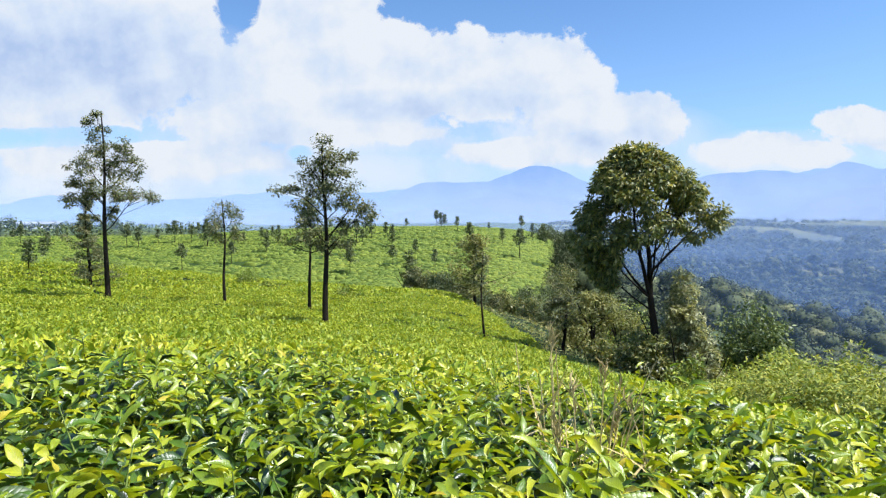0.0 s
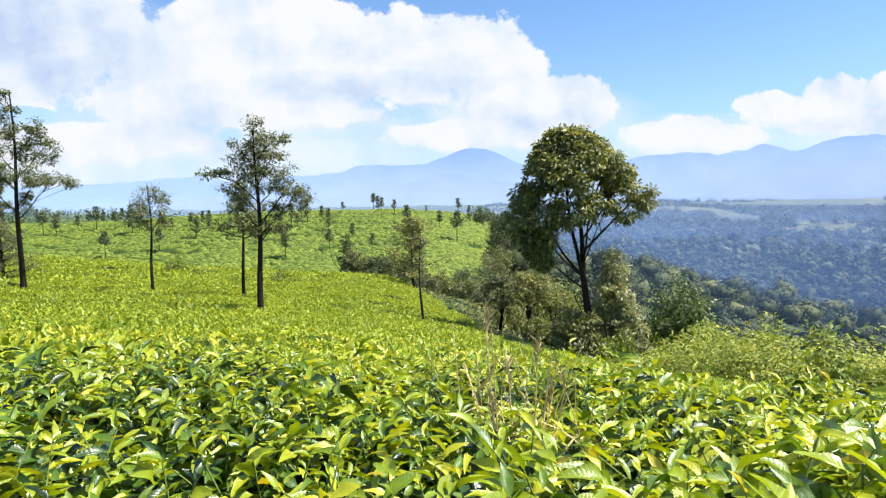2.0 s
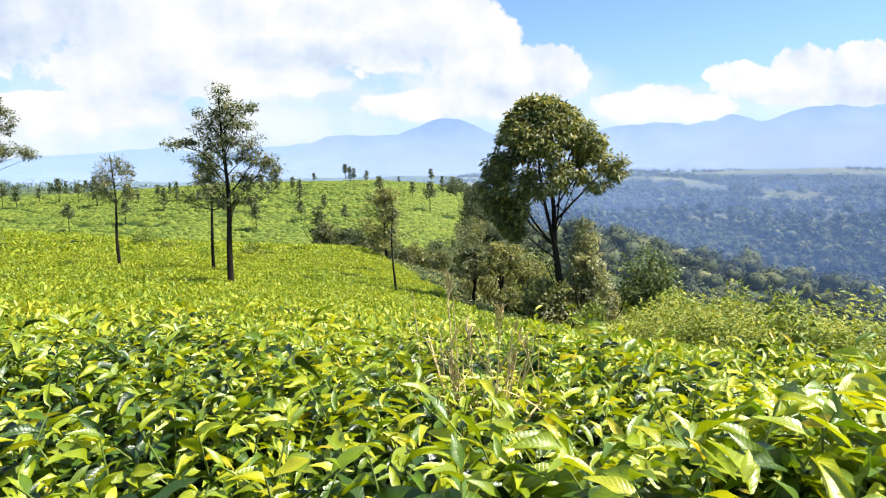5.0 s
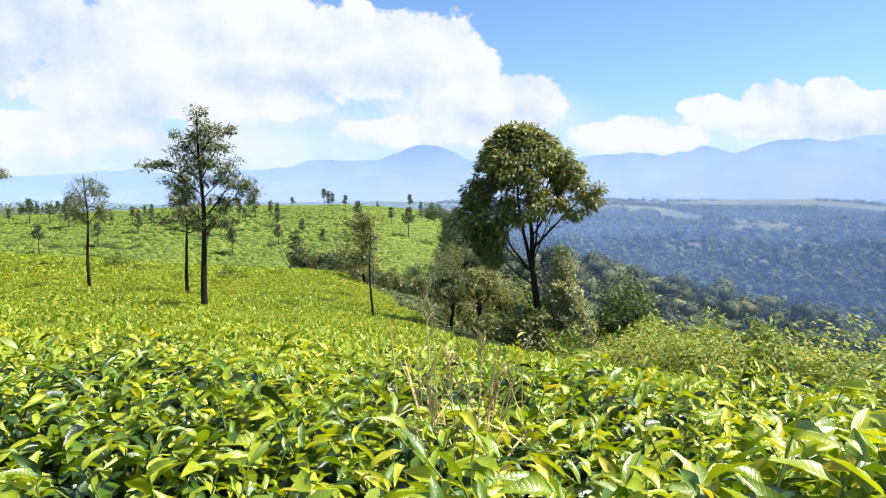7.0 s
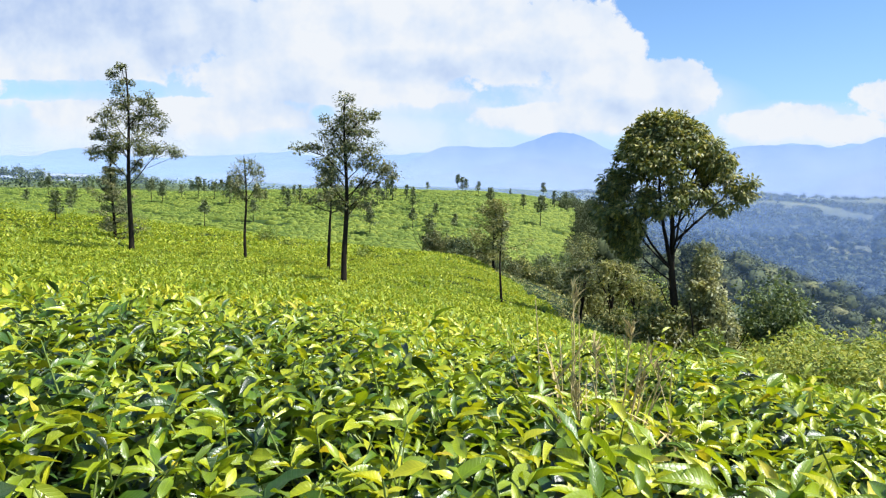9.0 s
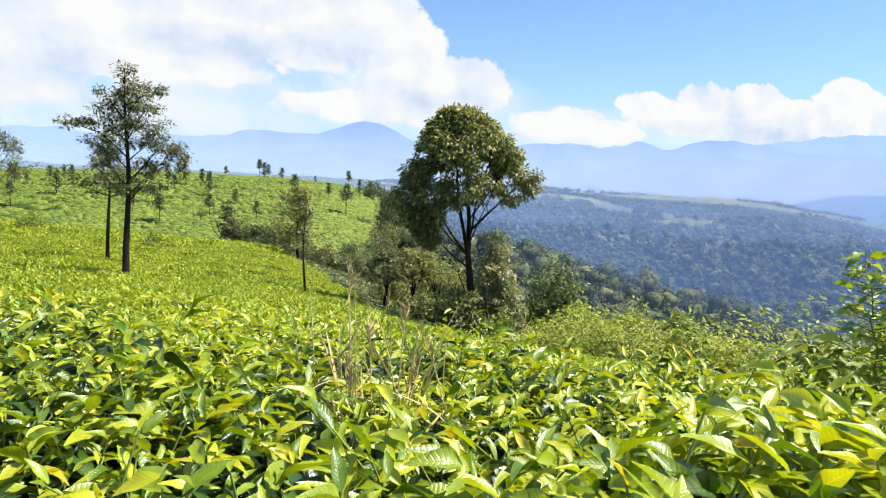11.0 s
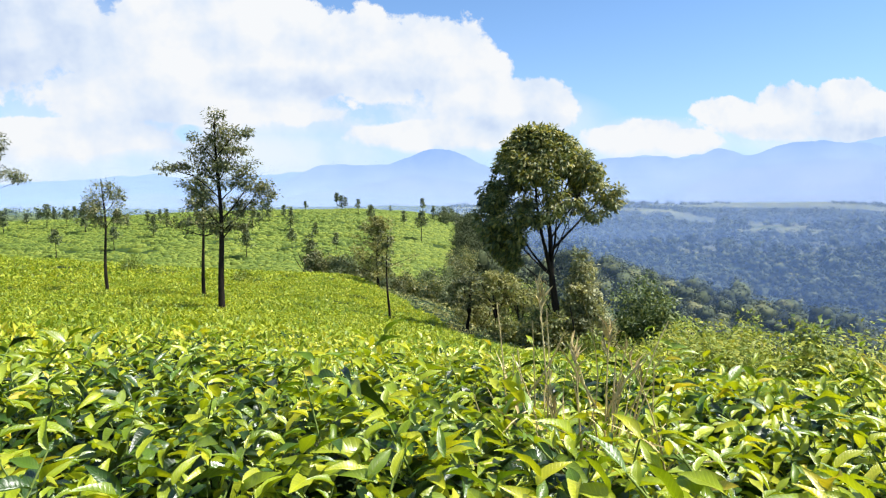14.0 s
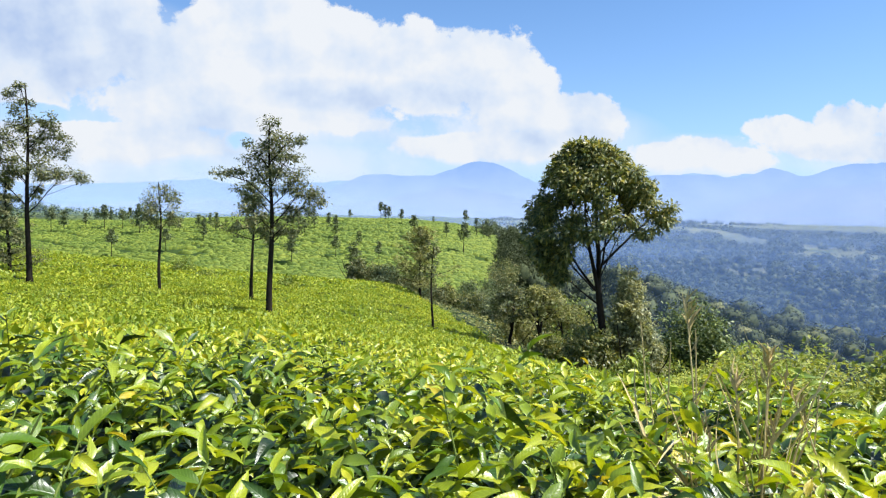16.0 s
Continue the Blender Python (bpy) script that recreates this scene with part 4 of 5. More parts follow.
    c = c[~(hollow | gap | thin)]
    per, leaf = 62, 0.25
    at = np.repeat(c, per, 0)
    off = ball(rng, len(at)) * (rng.random(len(at)) ** 0.4 * np.repeat(rng.uniform(0.22, 0.5, len(c)), per))[:, None]
    off[:, 2] *= 0.75
    way = unit(off) + 0.6 * ball(rng, len(at)); way[:, 2] -= 0.6
    up = np.array([0.25, 0, 0.7]) + unit(off) * 0.6 + 0.6 * ball(rng, len(at))
    L = leaf * rng.uniform(0.6, 1.35, len(at))
    part("crown", mesh_of("crown", *blades(BLADE_FLAT, at + off, way, up, L, L * rng.uniform(0.36, 0.5, len(at))), BIG_LEAF), tree, "drooping olive leaves, dense round the outside of the dome")
    return tree


def shrub(x, y, tall, wide, seed, leaf, per, clumps, material, name="shrub", label="", group="", lift=0.0):
    """A bush of several stems with leaves down to the ground and an uneven top."""
    rng = np.random.default_rng(seed)
    z = float(height(x, y)) - 0.9 + lift
    bush = tagged(new(name), label, "shrub", group)
    bush.matrix_world = pose(x, y, z)
    for k in range(5):
        a = k * 1.3 + rng.uniform(0, 0.6)
        line = grow_limb(rng, (0.08 * math.cos(a), 0.08 * math.sin(a), -0.05), (0.5 * math.cos(a), 0.5 * math.sin(a), 1.0), tall * 0.75, 0.12)
        part("stem", mesh_of("stem", *tube(line, 0.012 * tall * np.linspace(1, 0.3, 6), 5), BARK, True), bush)
    d = ball(rng, clumps)
    rr = rng.random(clumps) ** 0.4
    c = d * rr[:, None] * np.array([wide / 2, wide / 2, tall * 0.52]) * (0.75 + 0.4 * rng.random(clumps))[:, None]
    c[:, 2] += tall * 0.50
    c[:, 2] = np.maximum(c[:, 2], 0.05 * tall)
    part("foliage", crown_leaves(rng, c, wide * rng.uniform(0.10, 0.2, clumps), per, leaf, material, "foliage", 0.8), bush)
    return bush


def small_oaks():
    """Shade trees scattered over the hills."""
    kinds = []
    for k in range(4):
        t = silver_oak(0, 0, 8.0, 0.13, 0.30 + 0.08 * k, 1.9 + 0.25 * (k % 2), 60 + k, leaf=0.62, per=9, clumps=26,
                       label="small hazy shade tree on the tea hill", group="shade trees on the hills", leaves=HILL_LEAF)
        kinds.append(t)
    crest = [(-16.6, 199.4, 6.9), (-21.0, 224.7, 4.9), (-15.0, 248.0, 3.9), (-2.9, 261.0, 6.5), (-1.0, 255.8, 5.6), (0.4, 255.5, 5.1),
             (5.4, 237.7, 5.2), (8.5, 201.7, 7.0), (18.6, 254.2, 2.3), (20.0, 209.6, 5.2), (31.8, 254.2, 6.3), (22.8, 184.2, 8.6),
             (33.0, 228.6, 5.9), (-8.5, 185.2, 4.2), (-2.1, 163.8, 4.7), (-13.6, 165.8, 5.3)]
    west = [(-57.4, 214.2, 6.0), (-66.3, 224.8, 4.6), (-30.0, 212.5, 7.2), (-28.2, 224.3, 6.6), (-25.8, 221.5, 7.3), (-50.0, 74.9, 3.7),
            (-152.2, 210.4, 5.5), (-73.1, 172.1, 6.7), (-143.7, 223.5, 6.2), (-112.0, 226.1, 7.3), (-102.0, 233.7, 8.2),
            (-116.4, 226.4, 8.0), (-83.7, 218.2, 9.2), (-74.4, 219.4, 6.4), (-109.3, 236.1, 5.1), (-94.6, 231.3, 6.1), (-75.0, 84.0, 8.2)]
    rng = np.random.default_rng(77)
    loose = []
    for _ in range(70):
        y = rng.uniform(150, 520)
        loose.append((y * rng.uniform(-0.95, -0.12), y, rng.uniform(3.5, 7.5)))
    for k, (x, y, tall) in enumerate(crest + west + loose):
        m = pose(x, y, float(height(x, y)) - 0.9, 0, 0, 137 * k) @ Matrix.Scale((tall + 0.9) / 8.0, 4)
        if k < 4:
            kinds[k].matrix_basis = m
        else:
            t = copy_thing(kinds[k % 4], pose(0, 0, 0))
            t.matrix_basis = m
    # belts of trees on the plateau behind
    n = 420
    y = rng.uniform(285, 700, n)
    x = y * rng.uniform(-1.0, -0.16, n)
    R = rng.uniform(1.6, 4.2, n)
    c = np.repeat(np.stack([x, y, height(x, y) - 0.4 + R], 1), 26, 0)
    d = ball(rng, len(c)) * np.repeat(R, 26)[:, None] * np.array([0.9, 0.9, 1.25])
    L = rng.uniform(0.9, 1.7, len(c))
    belt = blades(BLADE_FLAT, c + d, np.cross(d, ball(rng, len(c))), d, L, L * 0.7)
    tagged(new("plateau_trees", mesh_of("plateau_trees", *belt, HAZY_LEAF)), "hazy grey-green belts of trees on the plateau", "trees", kind="stuff")
    y = rng.uniform(280, 720, 12000)
    x = y * rng.uniform(-1.02, -0.1, len(y))
    keep = fbm(x / 40, y / 40, 91) < 0.62
    x, y = x[keep], y[keep]
    low = domes(rng, np.stack([x, y, height(x, y) - 0.5], 1), rng.uniform(0.8, 2.4, len(x)), rng.uniform(0.4, 1.0, len(x)))
    tagged(new("plateau_scrub", mesh_of("plateau_scrub", *low, HAZY_LEAF)), "hazy pale green tea and scrub on the plateau", "scrub", kind="stuff")
    # taller clumps on the right shoulder of the hill
    for k, (x, y, tall, wide) in enumerate([(43.6, 254, 7, 7), (47, 250, 8, 8), (41, 256, 6, 5), (50, 246, 8, 8), (38, 235, 6, 6), (52, 236, 9, 9)]):
        shrub(x, y, tall, wide, 300 + k, 0.6, 30, 40, HILL_LEAF, "hill_tree", "grey-green tree crowding the shoulder of the hill", "trees on the shoulder")
    # dark trees under the shoulder, where the hill breaks off to the valley
    for k, (x, y, tall, wide) in enumerate([(30.5, 160, 7, 7), (33.5, 172, 9, 8), (36.5, 184, 10, 9), (39, 196, 11, 9), (41.5, 208, 11, 10), (44, 222, 10, 10), (40, 180, 12, 10), (36, 168, 9, 9), (46.5, 212, 12, 11)]):
        shrub(x, y, tall, wide, 320 + k, 0.5, 60, 60, FOREST_LEAF, "hill_tree", "dark shaded tree under the shoulder of the hill", "trees on the shoulder")


def build_trees():
    lobed_oak(-25.8, 48.2, 15.0, 0.21, ((-0.4, 14.4, 0.7, 1.1), (-0.6, 12.7, 1.0, 1.0), (1.6, 12.2, 1.0, 0.9), (2.0, 10.8, 0.8, 0.9), (0.3, 10.9, 1.1, 0.8), (-1.5, 10.9, 1.0, 0.8), (-1.6, 9.6, 0.8, 0.6),
              (0.8, 9.4, 1.3, 0.7), (2.2, 8.7, 1.2, 0.5), (3.4, 8.6, 0.8, 0.35), (-2.2, 8.4, 0.7, 0.6), (-0.7, 8.8, 0.9, 0.6), (0.5, 7.2, 0.5, 0.5)), 1, 0.17, 80, "tall silver oak with a dark trunk and an open lobed crown", 0.12)
    lobed_oak(-16.1, 46.7, 8.6, 0.13, ((0.3, 8.0, 0.6, 0.7), (-0.6, 7.3, 0.8, 0.6), (0.9, 7.3, 0.6, 0.6), (0.2, 6.6, 0.9, 0.6), (-1.0, 6.4, 0.6, 0.5), (1.0, 6.3, 0.6, 0.6), (-0.4, 5.7, 0.6, 0.5)), 2, 0.14, 60, "small silver oak with a thin pale crown in the tea")
    lobed_oak(-5.9, 33.0, 10.2, 0.175, ((0.1, 9.9, 0.55, 0.6), (1.0, 9.5, 0.6, 0.5), (-0.7, 9.0, 0.7, 0.5), (0.3, 8.8, 0.9, 0.7), (0.9, 8.3, 0.7, 0.7), (-0.8, 8.1, 0.8, 0.6), (-1.7, 7.9, 0.6, 0.35), (0.2, 7.7, 0.8, 0.5),
              (1.1, 7.4, 0.7, 0.5), (-0.9, 6.9, 0.8, 0.6), (1.9, 7.0, 0.6, 0.3), (2.4, 6.7, 0.5, 0.25), (-0.8, 6.0, 0.7, 0.5), (0.9, 6.2, 0.7, 0.5), (-0.3, 5.3, 0.6, 0.45), (0.8, 5.2, 0.6, 0.4)), 3, 0.13, 90, "silver oak with a straight dark trunk and layered leafy masses", 0.05)
    silver_oak(-9.1, 43.7, 8.4, 0.14, 0.55, 2.2, 4, clumps=32, per=70, label="slender silver oak half hidden behind another")
    silver_oak(-28.5, 31.8, 15.2, 0.22, 0.42, 3.1, 6, clumps=64, per=170)
    silver_oak(-34.6, 61.1, 9.4, 0.18, 0.12, 3.0, 7, clumps=60, per=150, label="low-branched silver oak behind a taller one")
    silver_oak(2.6, 34.4, 5.6, 0.085, 0.66, 1.0, 8, clumps=14, per=26, label="thin pole-like young tree in the tea")
    silver_oak(4.0, 73.5, 8.6, 0.2, 0.24, 4.2, 9, leaf=0.26, clumps=90, per=60, leaves=DRY_LEAF, label="bushy silver oak above the gully with its shadow on the tea")
    tall_tree(11.7, 33.0, 11)
    # undergrowth about its foot and down the gully
    round_tree(10.2, 41.2, 5.6, 0.17, 1.9, 1.35, 4.1, 21, 0.20, 44, 66, "small_tree", "small grey-green tree with a dark trunk beside the tall one", DRY_LEAF, 4)
    round_tree(8.6, 43.0, 5.0, 0.14, 1.6, 1.3, 3.5, 22, 0.20, 44, 54, "small_tree", "small grey-green tree at the edge of the tea", OAK_LEAF, 3)
    round_tree(12.0, 42.0, 5.4, 0.14, 1.7, 1.3, 3.8, 23, 0.20, 44, 54, "small_tree", "small dry-leaved tree in the undergrowth", DRY_LEAF, 3)
    shrub(12.9, 33.2, 7.0, 2.1, 31, 0.20, 60, 150, PALE_LEAF, "leafy_climber", "tall pale-leaved growth leaning beside the trunk")
    shrub(13.6, 33.0, 4.6, 2.6, 36, 0.20, 60, 90, PALE_LEAF, "leafy_climber", "pale-leaved growth hanging low beside the trunk")
    shrub(10.5, 32.2, 3.6, 2.6, 32, 0.20, 70, 80, BIG_LEAF, label="dark shrub at the foot of the tall tree")
    shrub(12.4, 31.0, 2.4, 2.4, 33, 0.18, 50, 50, SHRUB_LEAF, label="green shrub at the foot of the tall tree")
    shrub(14.9, 32.5, 2.8, 3.2, 34, 0.18, 50, 60, SHRUB_LEAF, label="green shrub on the slope below the tall tree")
    shrub(18.4, 36.5, 7.0, 4.7, 35, 0.22, 80, 200, ROUND_LEAF, "round_tree", "round dark green tree standing out over the valley")
    for k, (x, y, tall, wide) in enumerate([(10.2, 39.0, 1.4, 2.2), (11.4, 39.5, 1.6, 2.4), (12.4, 38.5, 2.4, 3.0), (14.4, 40, 3.6, 3.4), (16.0, 41, 4.4, 4.0), (10.0, 48, 2.6, 3.0), (11.5, 49, 3.6, 4.0), (14.5, 50, 5.2, 5.0), (12.4, 58, 3.0, 3.6), (15.0, 62, 4.0, 4.4)]):
        shrub(x, y, tall + 0.9, wide, 160 + k, 0.20, 44, 66, (BIG_LEAF, SHRUB_LEAF, DRY_LEAF)[k % 3], "thicket_shrub", "dense olive shrub of the thicket beside the tall tree", "thicket below the tall tree")
    for k, (x, y, tall, wide) in enumerate([(-5.4, 102, 7.2, 2.6), (-4.6, 100, 4.6, 3.2), (-2.6, 101, 4.0, 3.6), (-0.6, 100, 4.2, 4.0), (1.6, 102, 4.0, 3.6), (3.6, 103, 4.4, 3.6), (5.8, 104, 4.6, 4.0), (8.0, 106, 4.8, 4.4), (10.4, 108, 5.4, 4.6),
                                            (13.0, 110, 5.6, 4.8), (15.6, 112, 5.8, 5.0), (18.4, 116, 6.4, 5.6), (21.1, 124, 6.6, 6.4), (24.6, 134, 7.4, 6.6), (27.6, 146, 8.0, 7.0), (17.0, 126, 5.0, 5.6), (11.2, 122, 4.2, 4.4), (14.2, 98, 4.0, 4.0), (16.6, 92, 4.4, 4.4), (17.6, 84, 4.4, 5.0)]):
        shrub(x, y, tall + 0.9, wide * 1.1, 100 + k, 0.36, 56, 60, (HILL_LEAF, OAK_LEAF, BIG_LEAF)[k % 3], "gully_shrub", "grey-green shrub crowding the gully", "shrubs in the gully")
    for k, (x, y, tall, wide) in enumerate([(-24.1, 76.7, 2.6, 3.0), (-9, 59.4, 1.9, 2.6), (-19, 70, 1.6, 2.4)]):
        shrub(x, y, tall, wide, 140 + k, 0.3, 24, 34, SHRUB_LEAF, "field_shrub", "loose shrub standing up out of the tea", "shrubs in the tea")
    small_oaks()


build_trees()


def build_undergrowth():
    """Rough growth east of the tea: a mat of leaves and single bushes."""
    rng = np.random.default_rng(19)
    x, y = scatter(rng, 7.5, 36, 2, 74, 240000)
    ok = ~in_field(x, y) & (x < 25) & (height(x, y) > -14)
    x, y = x[ok], y[ok]
    up = 1.1 * fbm(x / 1.7, y / 1.7, 61, 3) + 0.6 * fbm(x / 5, y / 5, 62, 2) + 0.2
    open_side = np.clip((x / np.maximum(y, 0.1) - 0.38) / 0.17, 0, 1)
    z = height(x, y) - 0.15 + open_side * up - 0.5 * rng.random(len(x)) ** 2
    way = ball(rng, len(x)); way[:, 2] = np.abs(way[:, 2]) * 0.6 + 0.05
    L = rng.uniform(0.07, 0.17, len(x)) * (0.34 + np.hypot(x, y) / 36)
    got = blades(BLADE_FLAT, np.stack([x, y, z], 1), way, np.array([0, 0, 1.0]) + 0.6 * ball(rng, len(x)), L, L * 0.5)
    dry = fbm(x / 4, y / 4, 66) > 0.5
    tagged(new("undergrowth", mesh_of("undergrowth", got[0], got[1][~dry], SHRUB_LEAF)), "tangled olive-green undergrowth on the slope", "undergrowth", kind="stuff")
    tagged(new("undergrowth", mesh_of("undergrowth", got[0], got[1][dry], BRUSH_LEAF)), "dry straw-coloured undergrowth on the slope", "undergrowth", kind="stuff")
    # the edge of the tea further down, and the sides of the gully
    y = 28 + 107 * rng.random(110000) ** 1.3
    x = rng.uniform(-12, 42, len(y))
    ok = (~in_field(x, y) | (y > 95)) & (x < 0.30 * y + 6)
    x, y = x[ok], y[ok]
    z = height(x, y) + 0.9 * fbm(x / 3, y / 3, 63, 3) - 0.75 - 0.5 * rng.random(len(x))
    way = ball(rng, len(x)); way[:, 2] = np.abs(way[:, 2]) * 0.6 + 0.05
    L = rng.uniform(0.16, 0.36, len(x)) * (0.5 + y / 90)
    far = blades(BLADE_MID, np.stack([x, y, z], 1), way, np.array([0, 0, 1.0]) + 0.6 * ball(rng, len(x)), L, L * 0.5)
    dry = np.repeat(fbm(x / 6, y / 6, 67) > 0.52, 2)
    tagged(new("undergrowth", mesh_of("undergrowth", far[0], far[1][~dry], ROUND_LEAF)), "olive-green brush along the gully and the edge of the tea", "undergrowth", kind="stuff")
    tagged(new("undergrowth", mesh_of("undergrowth", far[0], far[1][dry], DRY_LEAF)), "dry brownish brush along the gully and the edge of the tea", "undergrowth", kind="stuff")
    spots = [(6.8, 8.6), (8.2, 9.6), (9.6, 8.0), (11.0, 9.5), (12.5, 8.4), (8.5, 13), (11, 13.5), (13.5, 12), (16, 11), (7.6, 17), (10.5, 18), (14, 18),
             (17, 16), (9, 23), (12.5, 24), (16, 24), (20, 20), (19, 27), (15.5, 28), (21, 13), (18.5, 9)]
    for k, (x, y) in enumerate(spots):
        s = rng.uniform(0.8, 1.3) * (0.55 if x < 0.55 * y else 1.0)
        shrub(x, y, 2.0 * s, 2.0 * s, 200 + k, 0.095, 75, 56, (SHRUB_LEAF, BRUSH_LEAF, BRUSH_LEAF)[k % 3], "shrub", "low tangled shrub on the rough slope", "shrubs on the slope")


build_undergrowth()


# ---- small growth close by ----
def weed(points, seed, leaf, count, label):
    """A tall weed: one bending stem with paired leaves up to the tip."""
    rng = np.random.default_rng(seed)
    p = np.array(points, float)
    plant = tagged(new("tall_weed"), label, "weed")
    plant.matrix_world = pose(*p[0])
    p = p - p[0]
    t = np.linspace(0, 1, 14)
    s = np.linspace(0, 1, len(p))
    line = np.stack([np.interp(t, s, p[:, k]) for k in range(3)], 1) + 0.012 * rng.normal(size=(14, 3))
    part("stem", mesh_of("stem", *tube(line, 0.007 * np.linspace(1, 0.25, 14), 6), STEM, True), plant)
    shapes = [mesh_of("leaf", *leaf_template(8, d, 0.2, 0.06, 0.08), TEA_PIECE, True, LEAF_UV) for d in (0.15, 0.4)]
    for k in range(count):
        h = 0.22 + 0.78 * (k / count) ** 0.8
        at = np.array([np.interp(h, t, line[:, j]) for j in range(3)])
        a = 2.3 * k + rng.uniform(-0.5, 0.5)
        twig = np.array([math.cos(a), math.sin(a), 0.3]) * rng.uniform(0.01, 0.26) * (1.12 - h)
        y = unit(np.array([math.cos(a), math.sin(a), rng.uniform(-0.5, 0.6)])); x = unit(np.cross(y, np.array([0, 0, 1.0]) + 0.4 * rng.normal(size=3))); z = np.cross(x, y)
        L = leaf * rng.uniform(0.6, 1.25) * (1.1 - 0.5 * h)
        ob = part("leaf", shapes[k % 2], plant)
        m = Matrix(np.column_stack([x * L * 0.5, y * L, z * L]).tolist()).to_4x4()
        m.translation = Vector(at + twig)
        ob.matrix_basis = m
        if np.linalg.norm(twig) > 0.05:
            part("twig", mesh_of("twig", *tube(np.stack([at, at + twig]), (0.003, 0.002), 4), STEM, True), plant)


def build_weeds():
    g = lambda x, y: float(height(x, y)) - 0.9
    weed([(3.42, 2.5, g(3.42, 2.5)), (3.40, 2.53, 0.85), (3.34, 2.62, 1.22), (3.24, 2.76, 1.57), (3.15, 2.86, 1.81)], 1, 0.085, 80, "tall sunlit weed with a bare lower stem and small bright leaves")
    weed([(3.14, 2.87, g(3.14, 2.87)), (3.12, 2.89, 0.9), (3.09, 2.92, 1.17), (3.05, 2.95, 1.42)], 2, 0.10, 110, "bushy weed with pale hairy leaves among the tea")
    weed([(3.3, 2.95, g(3.3, 2.95)), (3.22, 2.9, 0.8), (3.2, 2.88, 1.15)], 3, 0.10, 90, "bushy green weed among the tea")
    weed([(3.62, 2.6, g(3.62, 2.6)), (3.66, 2.6, 0.9), (3.70, 2.62, 1.22)], 4, 0.11, 90, "leafy weed at the edge of the tea")
    shrub(3.6, 3.2, 1.3, 0.9, 81, 0.085, 40, 40, SHRUB_LEAF, "leafy_shrub", "leafy green shrub crowding the edge of the tea")
    shrub(4.3, 2.9, 1.45, 1.1, 82, 0.085, 40, 44, BRUSH_LEAF, "leafy_shrub", "sunlit yellowish shrub at the edge of the tea")
    shrub(4.6, 3.8, 1.35, 1.2, 83, 0.085, 40, 44, SHRUB_LEAF, "leafy_shrub", "leafy green shrub crowding the edge of the tea")
    weed([(3.9, 2.6, g(3.9, 2.6)), (3.95, 2.65, 0.9), (4.0, 2.7, 1.25)], 5, 0.11, 90, "leafy weed at the edge of the tea")


build_weeds()


def dry_stalk(x, y, tall, bend, turn, seed, head):
    rng = np.random.default_rng(seed)
    z = float(height(x, y)) - 0.35
    ob = tagged(new("dry_grass_stalk"), "dry straw-coloured grass stalk rising out of the tea", "grass stalk", "dry grass stalks")
    ob.matrix_world = pose(x, y, z)
    s = np.linspace(0, 1, 10)
    line = np.stack([bend * s ** 2.2 * math.cos(turn), bend * s ** 2.2 * math.sin(turn), tall * (s - 0.25 * abs(bend) / tall * s ** 4)], 1)
    part("stalk", mesh_of("stalk", *tube(line, 0.0038 * np.linspace(1, 0.4, 10), 5), STRAW, True), ob)
    n = 3
    at = line[rng.integers(2, 6, n)]
    way = ball(rng, n); way[:, 2] = np.abs(way[:, 2]) + 0.6
    part("blade", mesh_of("blade", *blades(leaf_template(6, 0.6, 0.02, 0.0), at, way, ball(rng, n), rng.uniform(0.18, 0.36, n), rng.uniform(0.005, 0.010, n)), STRAW, True), ob)
    if head:
        m = 18
        q = rng.uniform(0.78, 1.0, m)
        at = np.stack([np.interp(q, s, line[:, k]) for k in range(3)], 1)
        way = 0.5 * ball(rng, m) + np.array([0, 0, 1.0])
        part("seed_head", mesh_of("seed_head", *blades(BLADE_MID, at, way, ball(rng, m), rng.uniform(0.03, 0.07, m), rng.uniform(0.004, 0.008, m)), STRAW, False), ob, "feathery dry seed head")


def build_stalks():
    rng = np.random.default_rng(5)
    for k in range(18):
        x, y = 0.98 + 0.15 * rng.normal(), 2.85 + 0.14 * rng.normal()
        dry_stalk(x, y, rng.choice((0.45, 0.55, 0.62, 0.68, 0.84)) * rng.uniform(0.9, 1.08), rng.uniform(0.02, 0.14), rng.uniform(0, 6.28), 400 + k, k % 3 == 0)


build_stalks()


